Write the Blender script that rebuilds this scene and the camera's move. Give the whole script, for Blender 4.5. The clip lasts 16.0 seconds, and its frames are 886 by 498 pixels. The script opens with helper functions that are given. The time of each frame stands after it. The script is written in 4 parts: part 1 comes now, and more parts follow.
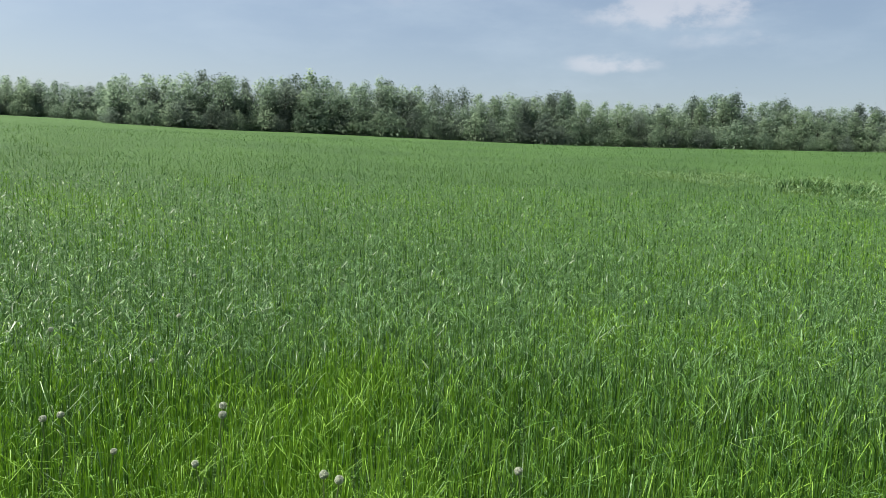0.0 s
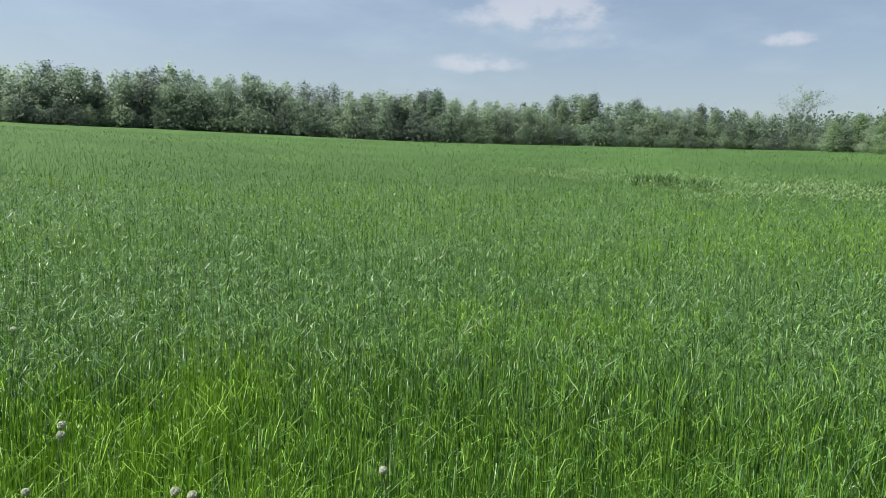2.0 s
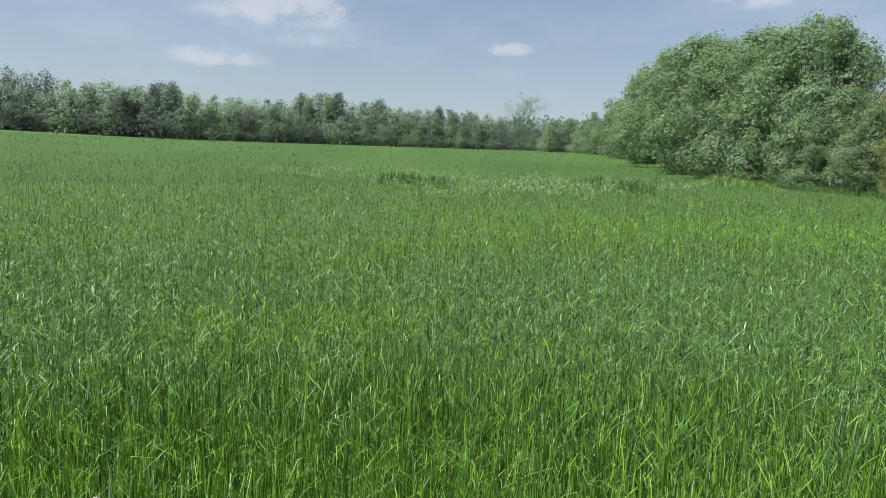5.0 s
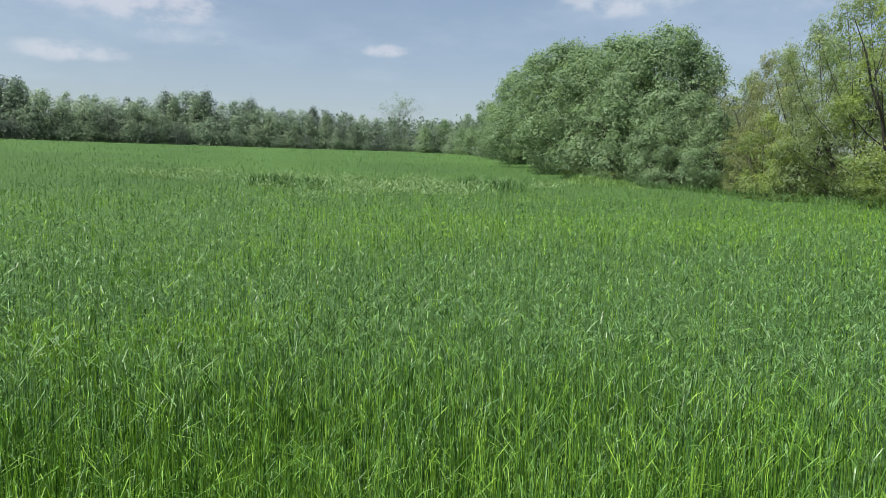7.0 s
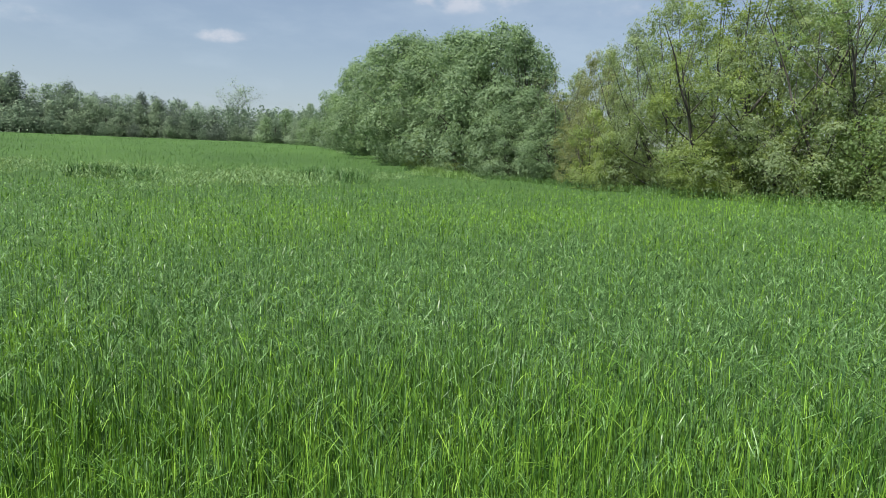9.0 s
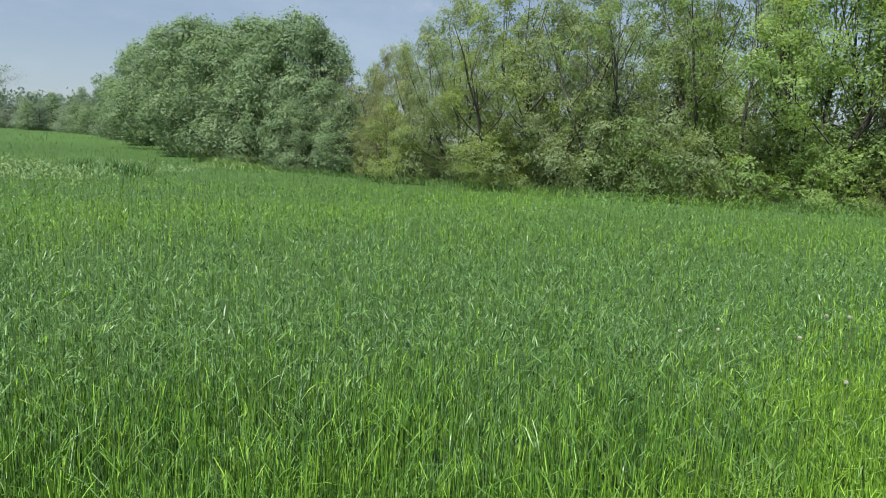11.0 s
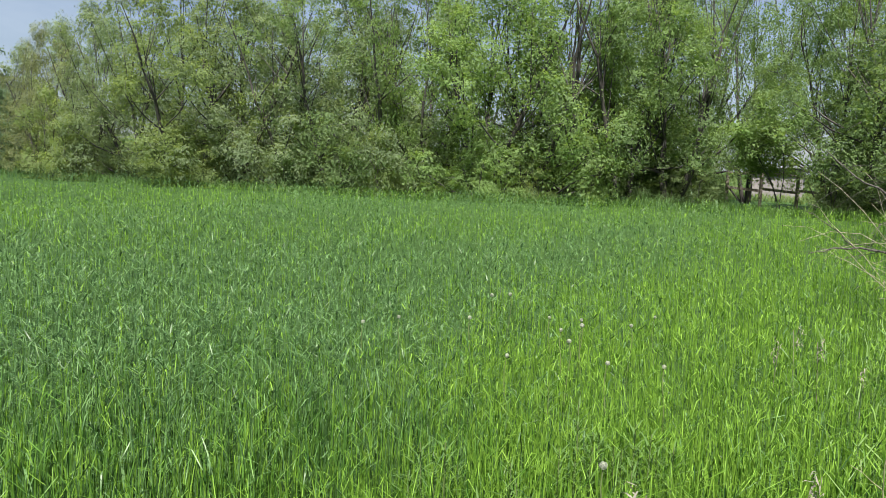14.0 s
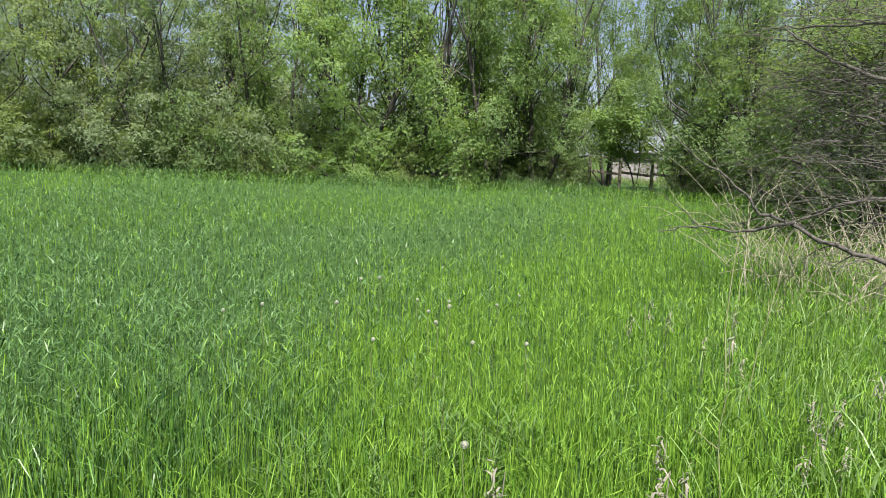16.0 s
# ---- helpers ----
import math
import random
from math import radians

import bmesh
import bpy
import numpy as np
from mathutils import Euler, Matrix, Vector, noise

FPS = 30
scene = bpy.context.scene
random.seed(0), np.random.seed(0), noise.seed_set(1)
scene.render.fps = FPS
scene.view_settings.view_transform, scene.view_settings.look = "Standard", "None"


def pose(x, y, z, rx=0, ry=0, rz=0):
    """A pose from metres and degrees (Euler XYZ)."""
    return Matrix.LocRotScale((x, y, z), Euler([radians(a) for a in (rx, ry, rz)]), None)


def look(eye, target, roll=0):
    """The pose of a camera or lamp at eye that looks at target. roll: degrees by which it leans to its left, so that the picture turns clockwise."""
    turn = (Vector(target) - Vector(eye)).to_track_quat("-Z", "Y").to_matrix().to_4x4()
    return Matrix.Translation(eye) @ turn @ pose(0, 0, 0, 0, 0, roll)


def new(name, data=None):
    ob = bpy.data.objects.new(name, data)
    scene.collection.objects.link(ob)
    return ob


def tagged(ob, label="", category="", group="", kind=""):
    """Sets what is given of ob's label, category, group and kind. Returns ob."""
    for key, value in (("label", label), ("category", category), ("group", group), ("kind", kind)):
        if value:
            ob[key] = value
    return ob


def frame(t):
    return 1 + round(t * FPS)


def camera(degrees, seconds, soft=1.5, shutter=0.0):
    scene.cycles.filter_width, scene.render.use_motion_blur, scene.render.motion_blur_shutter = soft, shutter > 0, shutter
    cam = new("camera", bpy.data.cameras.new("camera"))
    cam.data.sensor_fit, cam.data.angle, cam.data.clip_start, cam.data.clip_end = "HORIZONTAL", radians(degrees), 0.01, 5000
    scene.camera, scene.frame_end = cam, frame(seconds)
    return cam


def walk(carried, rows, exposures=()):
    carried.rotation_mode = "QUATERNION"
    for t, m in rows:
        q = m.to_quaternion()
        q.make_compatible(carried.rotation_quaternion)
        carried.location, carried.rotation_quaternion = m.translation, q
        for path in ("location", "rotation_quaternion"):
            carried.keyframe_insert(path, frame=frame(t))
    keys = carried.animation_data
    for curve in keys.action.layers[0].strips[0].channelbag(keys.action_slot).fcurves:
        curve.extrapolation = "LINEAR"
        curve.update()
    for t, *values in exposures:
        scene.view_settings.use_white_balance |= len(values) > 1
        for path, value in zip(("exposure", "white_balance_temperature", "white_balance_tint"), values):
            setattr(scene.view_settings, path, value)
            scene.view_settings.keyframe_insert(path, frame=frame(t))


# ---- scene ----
cam = camera(65.2, 16.0, soft=0.6)
PATH = [
    (0, (0.015, -0.022, 1.572), (-0.1506, 1.9552, 1.3205), 1.94),
    (0.5, (0.027, -0.013, 1.571), (-0.0629, 1.9687, 1.3164), 1.88),
    (1, (0.041, -0.005, 1.568), (0.0384, 1.9788, 1.3140), 1.84),
    (1.5, (0.056, 0.002, 1.568), (0.1548, 1.9837, 1.3164), 1.81),
    (2, (0.072, 0.014, 1.567), (0.2652, 1.9891, 1.3188), 1.70),
    (2.5, (0.079, 0.012, 1.566), (0.3851, 1.9733, 1.3216), 1.54),
    (3, (0.098, 0.024, 1.566), (0.5411, 1.9594, 1.3251), 1.51),
    (3.5, (0.11, 0.026, 1.566), (0.6718, 1.9306, 1.3279), 1.49),
    (4, (0.12, 0.019, 1.57), (0.7932, 1.8874, 1.3333), 1.52),
    (6.5, (0.247, 0.003, 1.543), (1.3517, 1.6554, 1.3214), 1.59),
    (7, (0.276, 0.003, 1.538), (1.4464, 1.6098, 1.3184), 1.37),
    (7.5, (0.304, 0.005, 1.533), (1.5509, 1.5531, 1.3129), 1.28),
    (8, (0.329, 0.003, 1.53), (1.6478, 1.4897, 1.3054), 1.29),
    (8.5, (0.354, 0, 1.527), (1.7503, 1.4136, 1.2992), 1.30),
    (9, (0.38, -0.004, 1.524), (1.8741, 1.3050, 1.2913), 1.58),
    (9.5, (0.403, -0.018, 1.521), (1.9947, 1.1695, 1.2835), 1.92),
    (12, (0.628, 0.017, 1.598), (2.5379, 0.5638, 1.3675), 1.74),
    (12.5, (0.67, -0.006, 1.587), (2.6228, 0.3629, 1.3622), 1.86),
    (13, (0.706, -0.023, 1.57), (2.6828, 0.1874, 1.3505), 1.90),
    (13.5, (0.727, -0.047, 1.564), (2.7106, 0.0851, 1.3457), 1.59),
    (14, (0.753, -0.076, 1.557), (2.7402, -0.0722, 1.3308), 1.69),
    (14.5, (0.762, -0.101, 1.553), (2.7449, -0.2038, 1.3135), 1.93),
    (15, (0.772, -0.114, 1.553), (2.7455, -0.3228, 1.3048), 1.97),
    (15.5, (0.791, -0.124, 1.548), (2.7537, -0.4118, 1.2934), 1.98),
    (16, (0.808, -0.147, 1.544), (2.7595, -0.4985, 1.2828), 1.95),
]
walk(cam, [(t, look(eye, target, roll)) for t, eye, target, roll in PATH],
     exposures=[(0.0, 1.13, 6500, 12), (8.0, 1.12, 6500, 12.5), (12.0, 1.12, 6500, 13.5), (16.0, 1.31, 6500, 17)])

# ---- world, sun, exposure ----
SUN_AZ, SUN_EL = -86.0, 58.0            # degrees clockwise from +y, degrees up


def nd(tree, kind, **kw):
    n = tree.nodes.new(kind)
    for k, v in kw.items():
        n.inputs[k.replace("_", " ")].default_value = v
    return n


def math_node(tree, op, a, b=None, clamp=False):
    n = tree.nodes.new("ShaderNodeMath")
    n.operation, n.use_clamp = op, clamp
    for i, v in enumerate((a, b)):
        if v is None:
            continue
        if isinstance(v, (int, float)):
            n.inputs[i].default_value = v
        else:
            tree.links.new(v, n.inputs[i])
    return n.outputs[0]


def ramp(tree, fac, lo, hi):
    n = tree.nodes.new("ShaderNodeMapRange")
    n.interpolation_type = "SMOOTHSTEP"
    n.inputs["From Min"].default_value, n.inputs["From Max"].default_value = lo, hi
    tree.links.new(fac, n.inputs["Value"])
    return n.outputs["Result"]


def mix(tree, fac, a, b, blend="MIX"):
    n = tree.nodes.new("ShaderNodeMix")
    n.data_type, n.blend_type = "RGBA", blend
    for sock, v in ((n.inputs[0], fac), (n.inputs[6], a), (n.inputs[7], b)):
        if isinstance(v, (int, float)):
            sock.default_value = v
        elif isinstance(v, tuple):
            sock.default_value = (*v, 1)
        else:
            tree.links.new(v, sock)
    return n.outputs[2]


def noise_node(tree, vec, scale, detail=3.0, rough=0.55):
    n = tree.nodes.new("ShaderNodeTexNoise")
    n.inputs["Scale"].default_value, n.inputs["Detail"].default_value, n.inputs["Roughness"].default_value = scale, detail, rough
    tree.links.new(vec, n.inputs["Vector"])
    return n.outputs["Fac"]


def heading(az, el):
    a, e = radians(az), radians(el)
    return Vector((math.sin(a) * math.cos(e), math.cos(a) * math.cos(e), math.sin(e)))


world = bpy.data.worlds.new("spring_sky")
scene.world = world
world.use_nodes = True
wt = world.node_tree
wt.nodes.clear()
sky = wt.nodes.new("ShaderNodeTexSky")
sky.sky_type, sky.sun_disc = "NISHITA", False
sky.sun_elevation, sky.sun_rotation = radians(SUN_EL), radians(SUN_AZ)
sky.air_density, sky.dust_density, sky.ozone_density = 1.0, 1.6, 1.0
tc = wt.nodes.new("ShaderNodeTexCoord").outputs["Generated"]
sep = wt.nodes.new("ShaderNodeSeparateXYZ")
wt.links.new(tc, sep.inputs[0])
stretch = wt.nodes.new("ShaderNodeMapping")
stretch.inputs["Scale"].default_value = (1.0, 1.0, 3.2)
wt.links.new(tc, stretch.inputs["Vector"])
wisps = noise_node(wt, stretch.outputs[0], 4.2, 7.0, 0.6)
billow = wt.nodes.new("ShaderNodeMapping")
billow.inputs["Scale"].default_value = (1.0, 1.0, 1.7)
wt.links.new(tc, billow.inputs["Vector"])
puffs = noise_node(wt, billow.outputs[0], 17.0, 6.0, 0.58)
# cloud banks: heading, elevation, half width and half height in degrees, density
BANKS = [(12.8, 11.9, 7.5, 1.7, 0.9), (8.0, 8.0, 3.9, 0.9, 0.85), (31.0, 9.55, 2.1, 0.6, 0.95), (16.0, 9.7, 4.5, 0.8, 0.4),
         (49.5, 13.2, 5.5, 1.2, 0.85), (61, 12.6, 4, 0.8, 0.4), (-8, 14.0, 9, 2.0, 0.4), (-28, 14.5, 9, 2.0, 0.25)]
cover = None
for az, el, half_w, half_h, dens in BANKS:
    c = heading(az, el)
    side = Vector((math.cos(radians(az)), -math.sin(radians(az)), 0))
    dots = []
    for axis, half in ((side, half_w), (side.cross(c), half_h)):
        d = wt.nodes.new("ShaderNodeVectorMath")
        d.operation = "DOT_PRODUCT"
        wt.links.new(tc, d.inputs[0])
        d.inputs[1].default_value = axis / math.tan(radians(half))
        off = -axis.dot(c) / math.tan(radians(half))
        shifted = math_node(wt, "ADD", d.outputs["Value"], off)
        dots.append(math_node(wt, "MULTIPLY", shifted, shifted))
    far = math_node(wt, "ADD", dots[0], dots[1])
    soft = math_node(wt, "MULTIPLY", ramp(wt, far, 1.5, 0.0), dens)
    cover = soft if cover is None else math_node(wt, "MAXIMUM", cover, soft)
lump = math_node(wt, "MULTIPLY", cover, ramp(wt, math_node(wt, "ADD", puffs, math_node(wt, "MULTIPLY", cover, 0.20)), 0.50, 0.74))
veil = math_node(wt, "ADD", math_node(wt, "MULTIPLY", ramp(wt, wisps, 0.36, 0.74), 0.26), 0.16)
haze = math_node(wt, "MULTIPLY", ramp(wt, sep.outputs["Z"], 0.30, 0.0), 0.36)
white = math_node(wt, "MAXIMUM", veil, haze, True)
tinted = mix(wt, white, sky.outputs[0], (5.2, 6.3, 7.2))
tinted = mix(wt, math_node(wt, "MULTIPLY", lump, 0.62, True), tinted, (6.7, 6.85, 7.3))
bg = wt.nodes.new("ShaderNodeBackground")
bg.inputs["Strength"].default_value = 0.052
wt.links.new(tinted, bg.inputs["Color"])
wt.links.new(bg.outputs[0], wt.nodes.new("ShaderNodeOutputWorld").inputs[0])

sun = new("sun", bpy.data.lights.new("sun", "SUN"))
sun.data.energy, sun.data.angle, sun.data.color = 5.0, radians(0.6), (1.0, 0.95, 0.87)
sun.matrix_world = look(heading(SUN_AZ, SUN_EL) * 100, (0, 0, 0))


# ---- materials ----
def material(name):
    m = bpy.data.materials.new(name)
    m.use_nodes = True
    t = m.node_tree
    return m, t, t.nodes["Principled BSDF"], t.nodes["Material Output"]


def leafy(name, dark, light, rough=0.45, through_light=0.35, warm=(1.25, 1.2, 0.55), patch=0.6, spec=0.4, vary=0.32, glint=0, crisp=0.2):
    """Leaf or blade: varies leaf by leaf and in patches, lets light through."""
    m, t, p, out = material(name)
    geo = t.nodes.new("ShaderNodeNewGeometry")
    per = geo.outputs["Random Per Island"]
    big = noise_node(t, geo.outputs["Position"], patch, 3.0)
    if glint:   # most blades dull, a few painted pale to stand for sun glints
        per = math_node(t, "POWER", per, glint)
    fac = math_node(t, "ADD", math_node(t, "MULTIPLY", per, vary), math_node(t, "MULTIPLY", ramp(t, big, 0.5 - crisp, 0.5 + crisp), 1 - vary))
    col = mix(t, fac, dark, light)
    t.links.new(col, p.inputs["Base Color"])
    p.inputs["Roughness"].default_value = rough
    p.inputs["Specular IOR Level"].default_value = spec
    tr = t.nodes.new("ShaderNodeBsdfTranslucent")
    t.links.new(mix(t, 1.0, col, warm, "MULTIPLY"), tr.inputs["Color"])
    ms = t.nodes.new("ShaderNodeMixShader")
    ms.inputs[0].default_value = through_light
    t.links.new(p.outputs[0], ms.inputs[1])
    t.links.new(tr.outputs[0], ms.inputs[2])
    t.links.new(ms.outputs[0], out.inputs["Surface"])
    return m


def barky(name, dark, light, scale=9.0):
    m, t, p, out = material(name)
    geo = t.nodes.new("ShaderNodeNewGeometry")
    mp = t.nodes.new("ShaderNodeMapping")
    mp.inputs["Scale"].default_value = (1, 1, 0.25)
    t.links.new(geo.outputs["Position"], mp.inputs["Vector"])
    n = noise_node(t, mp.outputs[0], scale, 6.0, 0.65)
    t.links.new(mix(t, ramp(t, n, 0.3, 0.7), dark, light), p.inputs["Base Color"])
    p.inputs["Roughness"].default_value = 0.9
    b = t.nodes.new("ShaderNodeBump")
    b.inputs["Strength"].default_value, b.inputs["Distance"].default_value = 0.7, 0.03
    t.links.new(n, b.inputs["Height"])
    t.links.new(b.outputs[0], p.inputs["Normal"])
    return m


def plain(name, col, rough=0.8, col2=None, scale=6.0):
    m, t, p, out = material(name)
    geo = t.nodes.new("ShaderNodeNewGeometry")
    n = noise_node(t, geo.outputs["Position"], scale, 5.0)
    t.links.new(mix(t, ramp(t, n, 0.3, 0.7), col, col2 or tuple(0.75 * c for c in col)), p.inputs["Base Color"])
    p.inputs["Roughness"].default_value = rough
    return m


# crisp dark-to-pale patches paint gap shade and glints into rye, meadow and deep blades
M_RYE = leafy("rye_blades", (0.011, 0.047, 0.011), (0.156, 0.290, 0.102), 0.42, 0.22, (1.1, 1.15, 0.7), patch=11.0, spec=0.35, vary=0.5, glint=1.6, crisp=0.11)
M_SWARD = leafy("rye_tops", (0.054, 0.112, 0.046), (0.098, 0.184, 0.078), 0.55, 0.25, (1.1, 1.15, 0.7), patch=0.10, spec=0.15, vary=0.25)
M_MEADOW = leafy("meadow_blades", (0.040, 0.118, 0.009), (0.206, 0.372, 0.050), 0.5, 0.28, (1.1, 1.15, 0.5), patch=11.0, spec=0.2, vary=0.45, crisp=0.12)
M_MEADOW_TOPS = leafy("meadow_tops", (0.062, 0.130, 0.032), (0.112, 0.204, 0.054), 0.55, 0.25, (1.15, 1.15, 0.5), patch=0.12, spec=0.15, vary=0.25)
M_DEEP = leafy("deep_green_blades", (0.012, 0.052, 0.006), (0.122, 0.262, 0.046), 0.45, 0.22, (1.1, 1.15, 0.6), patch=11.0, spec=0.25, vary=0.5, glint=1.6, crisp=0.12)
M_COARSE = leafy("coarse_grass", (0.070, 0.150, 0.030), (0.190, 0.310, 0.100), 0.45, 0.25, (1.1, 1.1, 0.6), patch=0.6, spec=0.35, vary=0.6)
M_FLAT = leafy("lodged_blades", (0.092, 0.172, 0.070), (0.215, 0.322, 0.158), 0.6, 0.25, patch=0.9, spec=0.12, vary=0.35)
M_STRAW = leafy("dry_blades", (0.17, 0.18, 0.095), (0.31, 0.32, 0.185), 0.7, 0.2, (1, 1, 0.9), spec=0.2)
M_HUSK = leafy("withered_leaf", (0.14, 0.135, 0.10), (0.32, 0.31, 0.25), 0.8, 0.2, (1, 1, 0.9), spec=0.1)
M_MAPLE = leafy("leaf_maple", (0.088, 0.150, 0.080), (0.204, 0.296, 0.168), 0.6, 0.5, (1.1, 1.12, 0.8), spec=0.2)
M_MID = leafy("leaf_mid_green", (0.098, 0.168, 0.066), (0.242, 0.358, 0.158), 0.6, 0.6, spec=0.2)
M_BRIGHT = leafy("leaf_bright_green", (0.118, 0.206, 0.066), (0.256, 0.384, 0.146), 0.6, 0.6, spec=0.2)
M_YELLOW = leafy("leaf_yellow_green", (0.124, 0.188, 0.064), (0.262, 0.352, 0.148), 0.6, 0.6, spec=0.2)
M_GREY = leafy("leaf_grey_green", (0.122, 0.180, 0.098), (0.282, 0.374, 0.212), 0.6, 0.6, spec=0.2)
M_BROWN = leafy("leaf_bronze", (0.122, 0.152, 0.070), (0.236, 0.280, 0.136), 0.6, 0.45, spec=0.2)
# dark leaf of some shrubs; at the hedge foot it paints shade
M_DARK = leafy("leaf_dark_green_and_shade", (0.078, 0.134, 0.054), (0.185, 0.262, 0.112), 0.6, 0.55, spec=0.2)
# far wood leaves: distance haze is put into these paled, greyed colours
M_HAZED_PALE = leafy("leaf_hazed_pale", (0.190, 0.262, 0.182), (0.250, 0.335, 0.226), 0.9, 0.75, (1.0, 1.0, 0.95), spec=0.03, patch=0.15, vary=0.2)
M_HAZED_WOODS = leafy("leaf_hazed_woodland", (0.156, 0.222, 0.164), (0.208, 0.285, 0.202), 0.9, 0.75, (1.0, 1.0, 0.95), spec=0.03, patch=0.15, vary=0.2)
M_HAZED_DUSKY = leafy("leaf_hazed_dusky", (0.112, 0.150, 0.128), (0.145, 0.190, 0.150), 0.9, 0.7, (1.0, 1.0, 0.95), spec=0.03, patch=0.15, vary=0.2)
M_BARK = barky("grey_brown_bark", (0.028, 0.026, 0.022), (0.066, 0.063, 0.055))
M_DEAD = barky("bleached_dead_wood", (0.036, 0.034, 0.029), (0.125, 0.120, 0.100), 25.0)
M_CANE = barky("dry_cane", (0.205, 0.190, 0.135), (0.430, 0.405, 0.300), 30.0)
M_CLOCK = leafy("seed_fluff", (0.56, 0.60, 0.50), (0.68, 0.72, 0.60), 0.9, 0.75, (1, 1, 1), spec=0.1)
M_STEM = leafy("hollow_stem", (0.10, 0.16, 0.05), (0.16, 0.20, 0.08), 0.5, 0.2)


def ground_material():
    m, t, p, out = material("field_soil_and_sward")
    geo = t.nodes.new("ShaderNodeNewGeometry")
    pos = geo.outputs["Position"]
    a = noise_node(t, pos, 0.06, 4.0)
    b = noise_node(t, pos, 1.6, 6.0, 0.65)
    c = noise_node(t, pos, 9.0, 4.0, 0.7)
    green = mix(t, ramp(t, a, 0.35, 0.65), (0.036, 0.088, 0.018), (0.052, 0.118, 0.024))
    green = mix(t, math_node(t, "MULTIPLY", ramp(t, b, 0.35, 0.75), 0.5), green, (0.024, 0.058, 0.012))
    green = mix(t, math_node(t, "MULTIPLY", ramp(t, c, 0.45, 0.8), 0.4), green, (0.075, 0.145, 0.035))
    t.links.new(green, p.inputs["Base Color"])
    p.inputs["Roughness"].default_value = 0.85
    p.inputs["Specular IOR Level"].default_value = 0.2
    bump = t.nodes.new("ShaderNodeBump")
    bump.inputs["Strength"].default_value, bump.inputs["Distance"].default_value = 0.8, 0.25
    t.links.new(math_node(t, "ADD", b, c), bump.inputs["Height"])
    t.links.new(bump.outputs[0], p.inputs["Normal"])
    return m


M_GROUND = ground_material()

# ---- the lie of the land ----
R_KNOTS = [0, 12, 20, 28, 37, 46, 55, 70, 90, 120, 160, 200, 260, 400, 900, 4800]
Z_KNOTS = [0, 0, 0.11, 0.30, 0.53, 0.81, 1.12, 1.9, 3.0, 4.4, 5.9, 7.2, 8.9, 9.2, 6.0, 0.0]


def land(x, y):
    """Height of the ground: level where the path runs, rising to the far wood."""
    x, y = np.asarray(x, float), np.asarray(y, float)
    r = np.hypot(x, y)
    az = np.degrees(np.arctan2(x, y))
    z = np.interp(r, R_KNOTS, Z_KNOTS)
    s = np.clip((r - 120) / 140, 0, 1)
    s = s * s * (3 - 2 * s) * np.clip((az + 110) / 30, 0, 1)
    z = z + s * (0.8 * np.clip((-24 - az) / 10, 0, 1) + 1.4 * np.clip((4 - az) / 20, 0, 1))
    behind = np.clip((np.abs((az - 22 + 180) % 360 - 180) - 72) / 30, 0, 1)  # lower behind the hedge and the viewer
    z = z * (1 - 0.93 * behind * np.clip((r - 25) / 15, 0, 1))
    lumps = 0.03 * np.sin(x * 0.31 + 1.3) * np.cos(y * 0.27) + 0.10 * np.sin(x * 0.053 + 0.4) * np.sin(y * 0.047 + 1.1) * np.clip(r / 60, 0, 1)
    return z + lumps * np.clip((r - 4) / 8, 0, 1)


def mesh_from(name, verts, quads=None, tris=None, mats=(), index=None):
    """A mesh from arrays of corners and of four- and three-sided faces."""
    me = bpy.data.meshes.new(name)
    verts = np.asarray(verts, np.float32)
    quads = np.zeros((0, 4), np.int32) if quads is None else np.asarray(quads, np.int32)
    tris = np.zeros((0, 3), np.int32) if tris is None else np.asarray(tris, np.int32)
    loops = np.concatenate([quads.ravel(), tris.ravel()])
    sizes = np.concatenate([np.full(len(quads), 4, np.int32), np.full(len(tris), 3, np.int32)])
    starts = np.concatenate([[0], np.cumsum(sizes)[:-1]]).astype(np.int32)
    me.vertices.add(len(verts))
    me.vertices.foreach_set("co", verts.ravel())
    me.loops.add(len(loops))
    me.loops.foreach_set("vertex_index", loops.astype(np.int32))
    me.polygons.add(len(sizes))
    me.polygons.foreach_set("loop_start", starts)
    for m in mats:
        me.materials.append(m)
    if index is not None:
        me.polygons.foreach_set("material_index", np.asarray(index, np.int32))
    me.update(calc_edges=True)
    me.validate()
    return me


rings = np.concatenate([np.linspace(0.5, 60, 90), np.linspace(62, 300, 70), np.geomspace(310, 4800, 26)])
turns = np.radians(np.arange(0, 360, 2.0))
gx, gy = np.outer(rings, np.sin(turns)), np.outer(rings, np.cos(turns))
gv = np.stack([gx, gy, land(gx, gy)], -1).reshape(-1, 3)
nt = len(turns)
gi, gj = np.meshgrid(np.arange(len(rings) - 1), np.arange(nt), indexing="ij")
gq = np.stack([gi * nt + gj, gi * nt + (gj + 1) % nt, (gi + 1) * nt + (gj + 1) % nt, (gi + 1) * nt + gj], -1).reshape(-1, 4)
gv = np.vstack([gv, [[0, 0, 0]]])
gt = np.array([[len(gv) - 1, (j + 1) % nt, j] for j in range(nt)])
ground_me = mesh_from("ground", gv, gq, gt, [M_GROUND])
ground_me.shade_smooth()
ground = tagged(new("ground", ground_me), "green field rising gently to a distant wood", "field", kind="structure")


# ---- the standing crop ----
rng = np.random.default_rng(7)


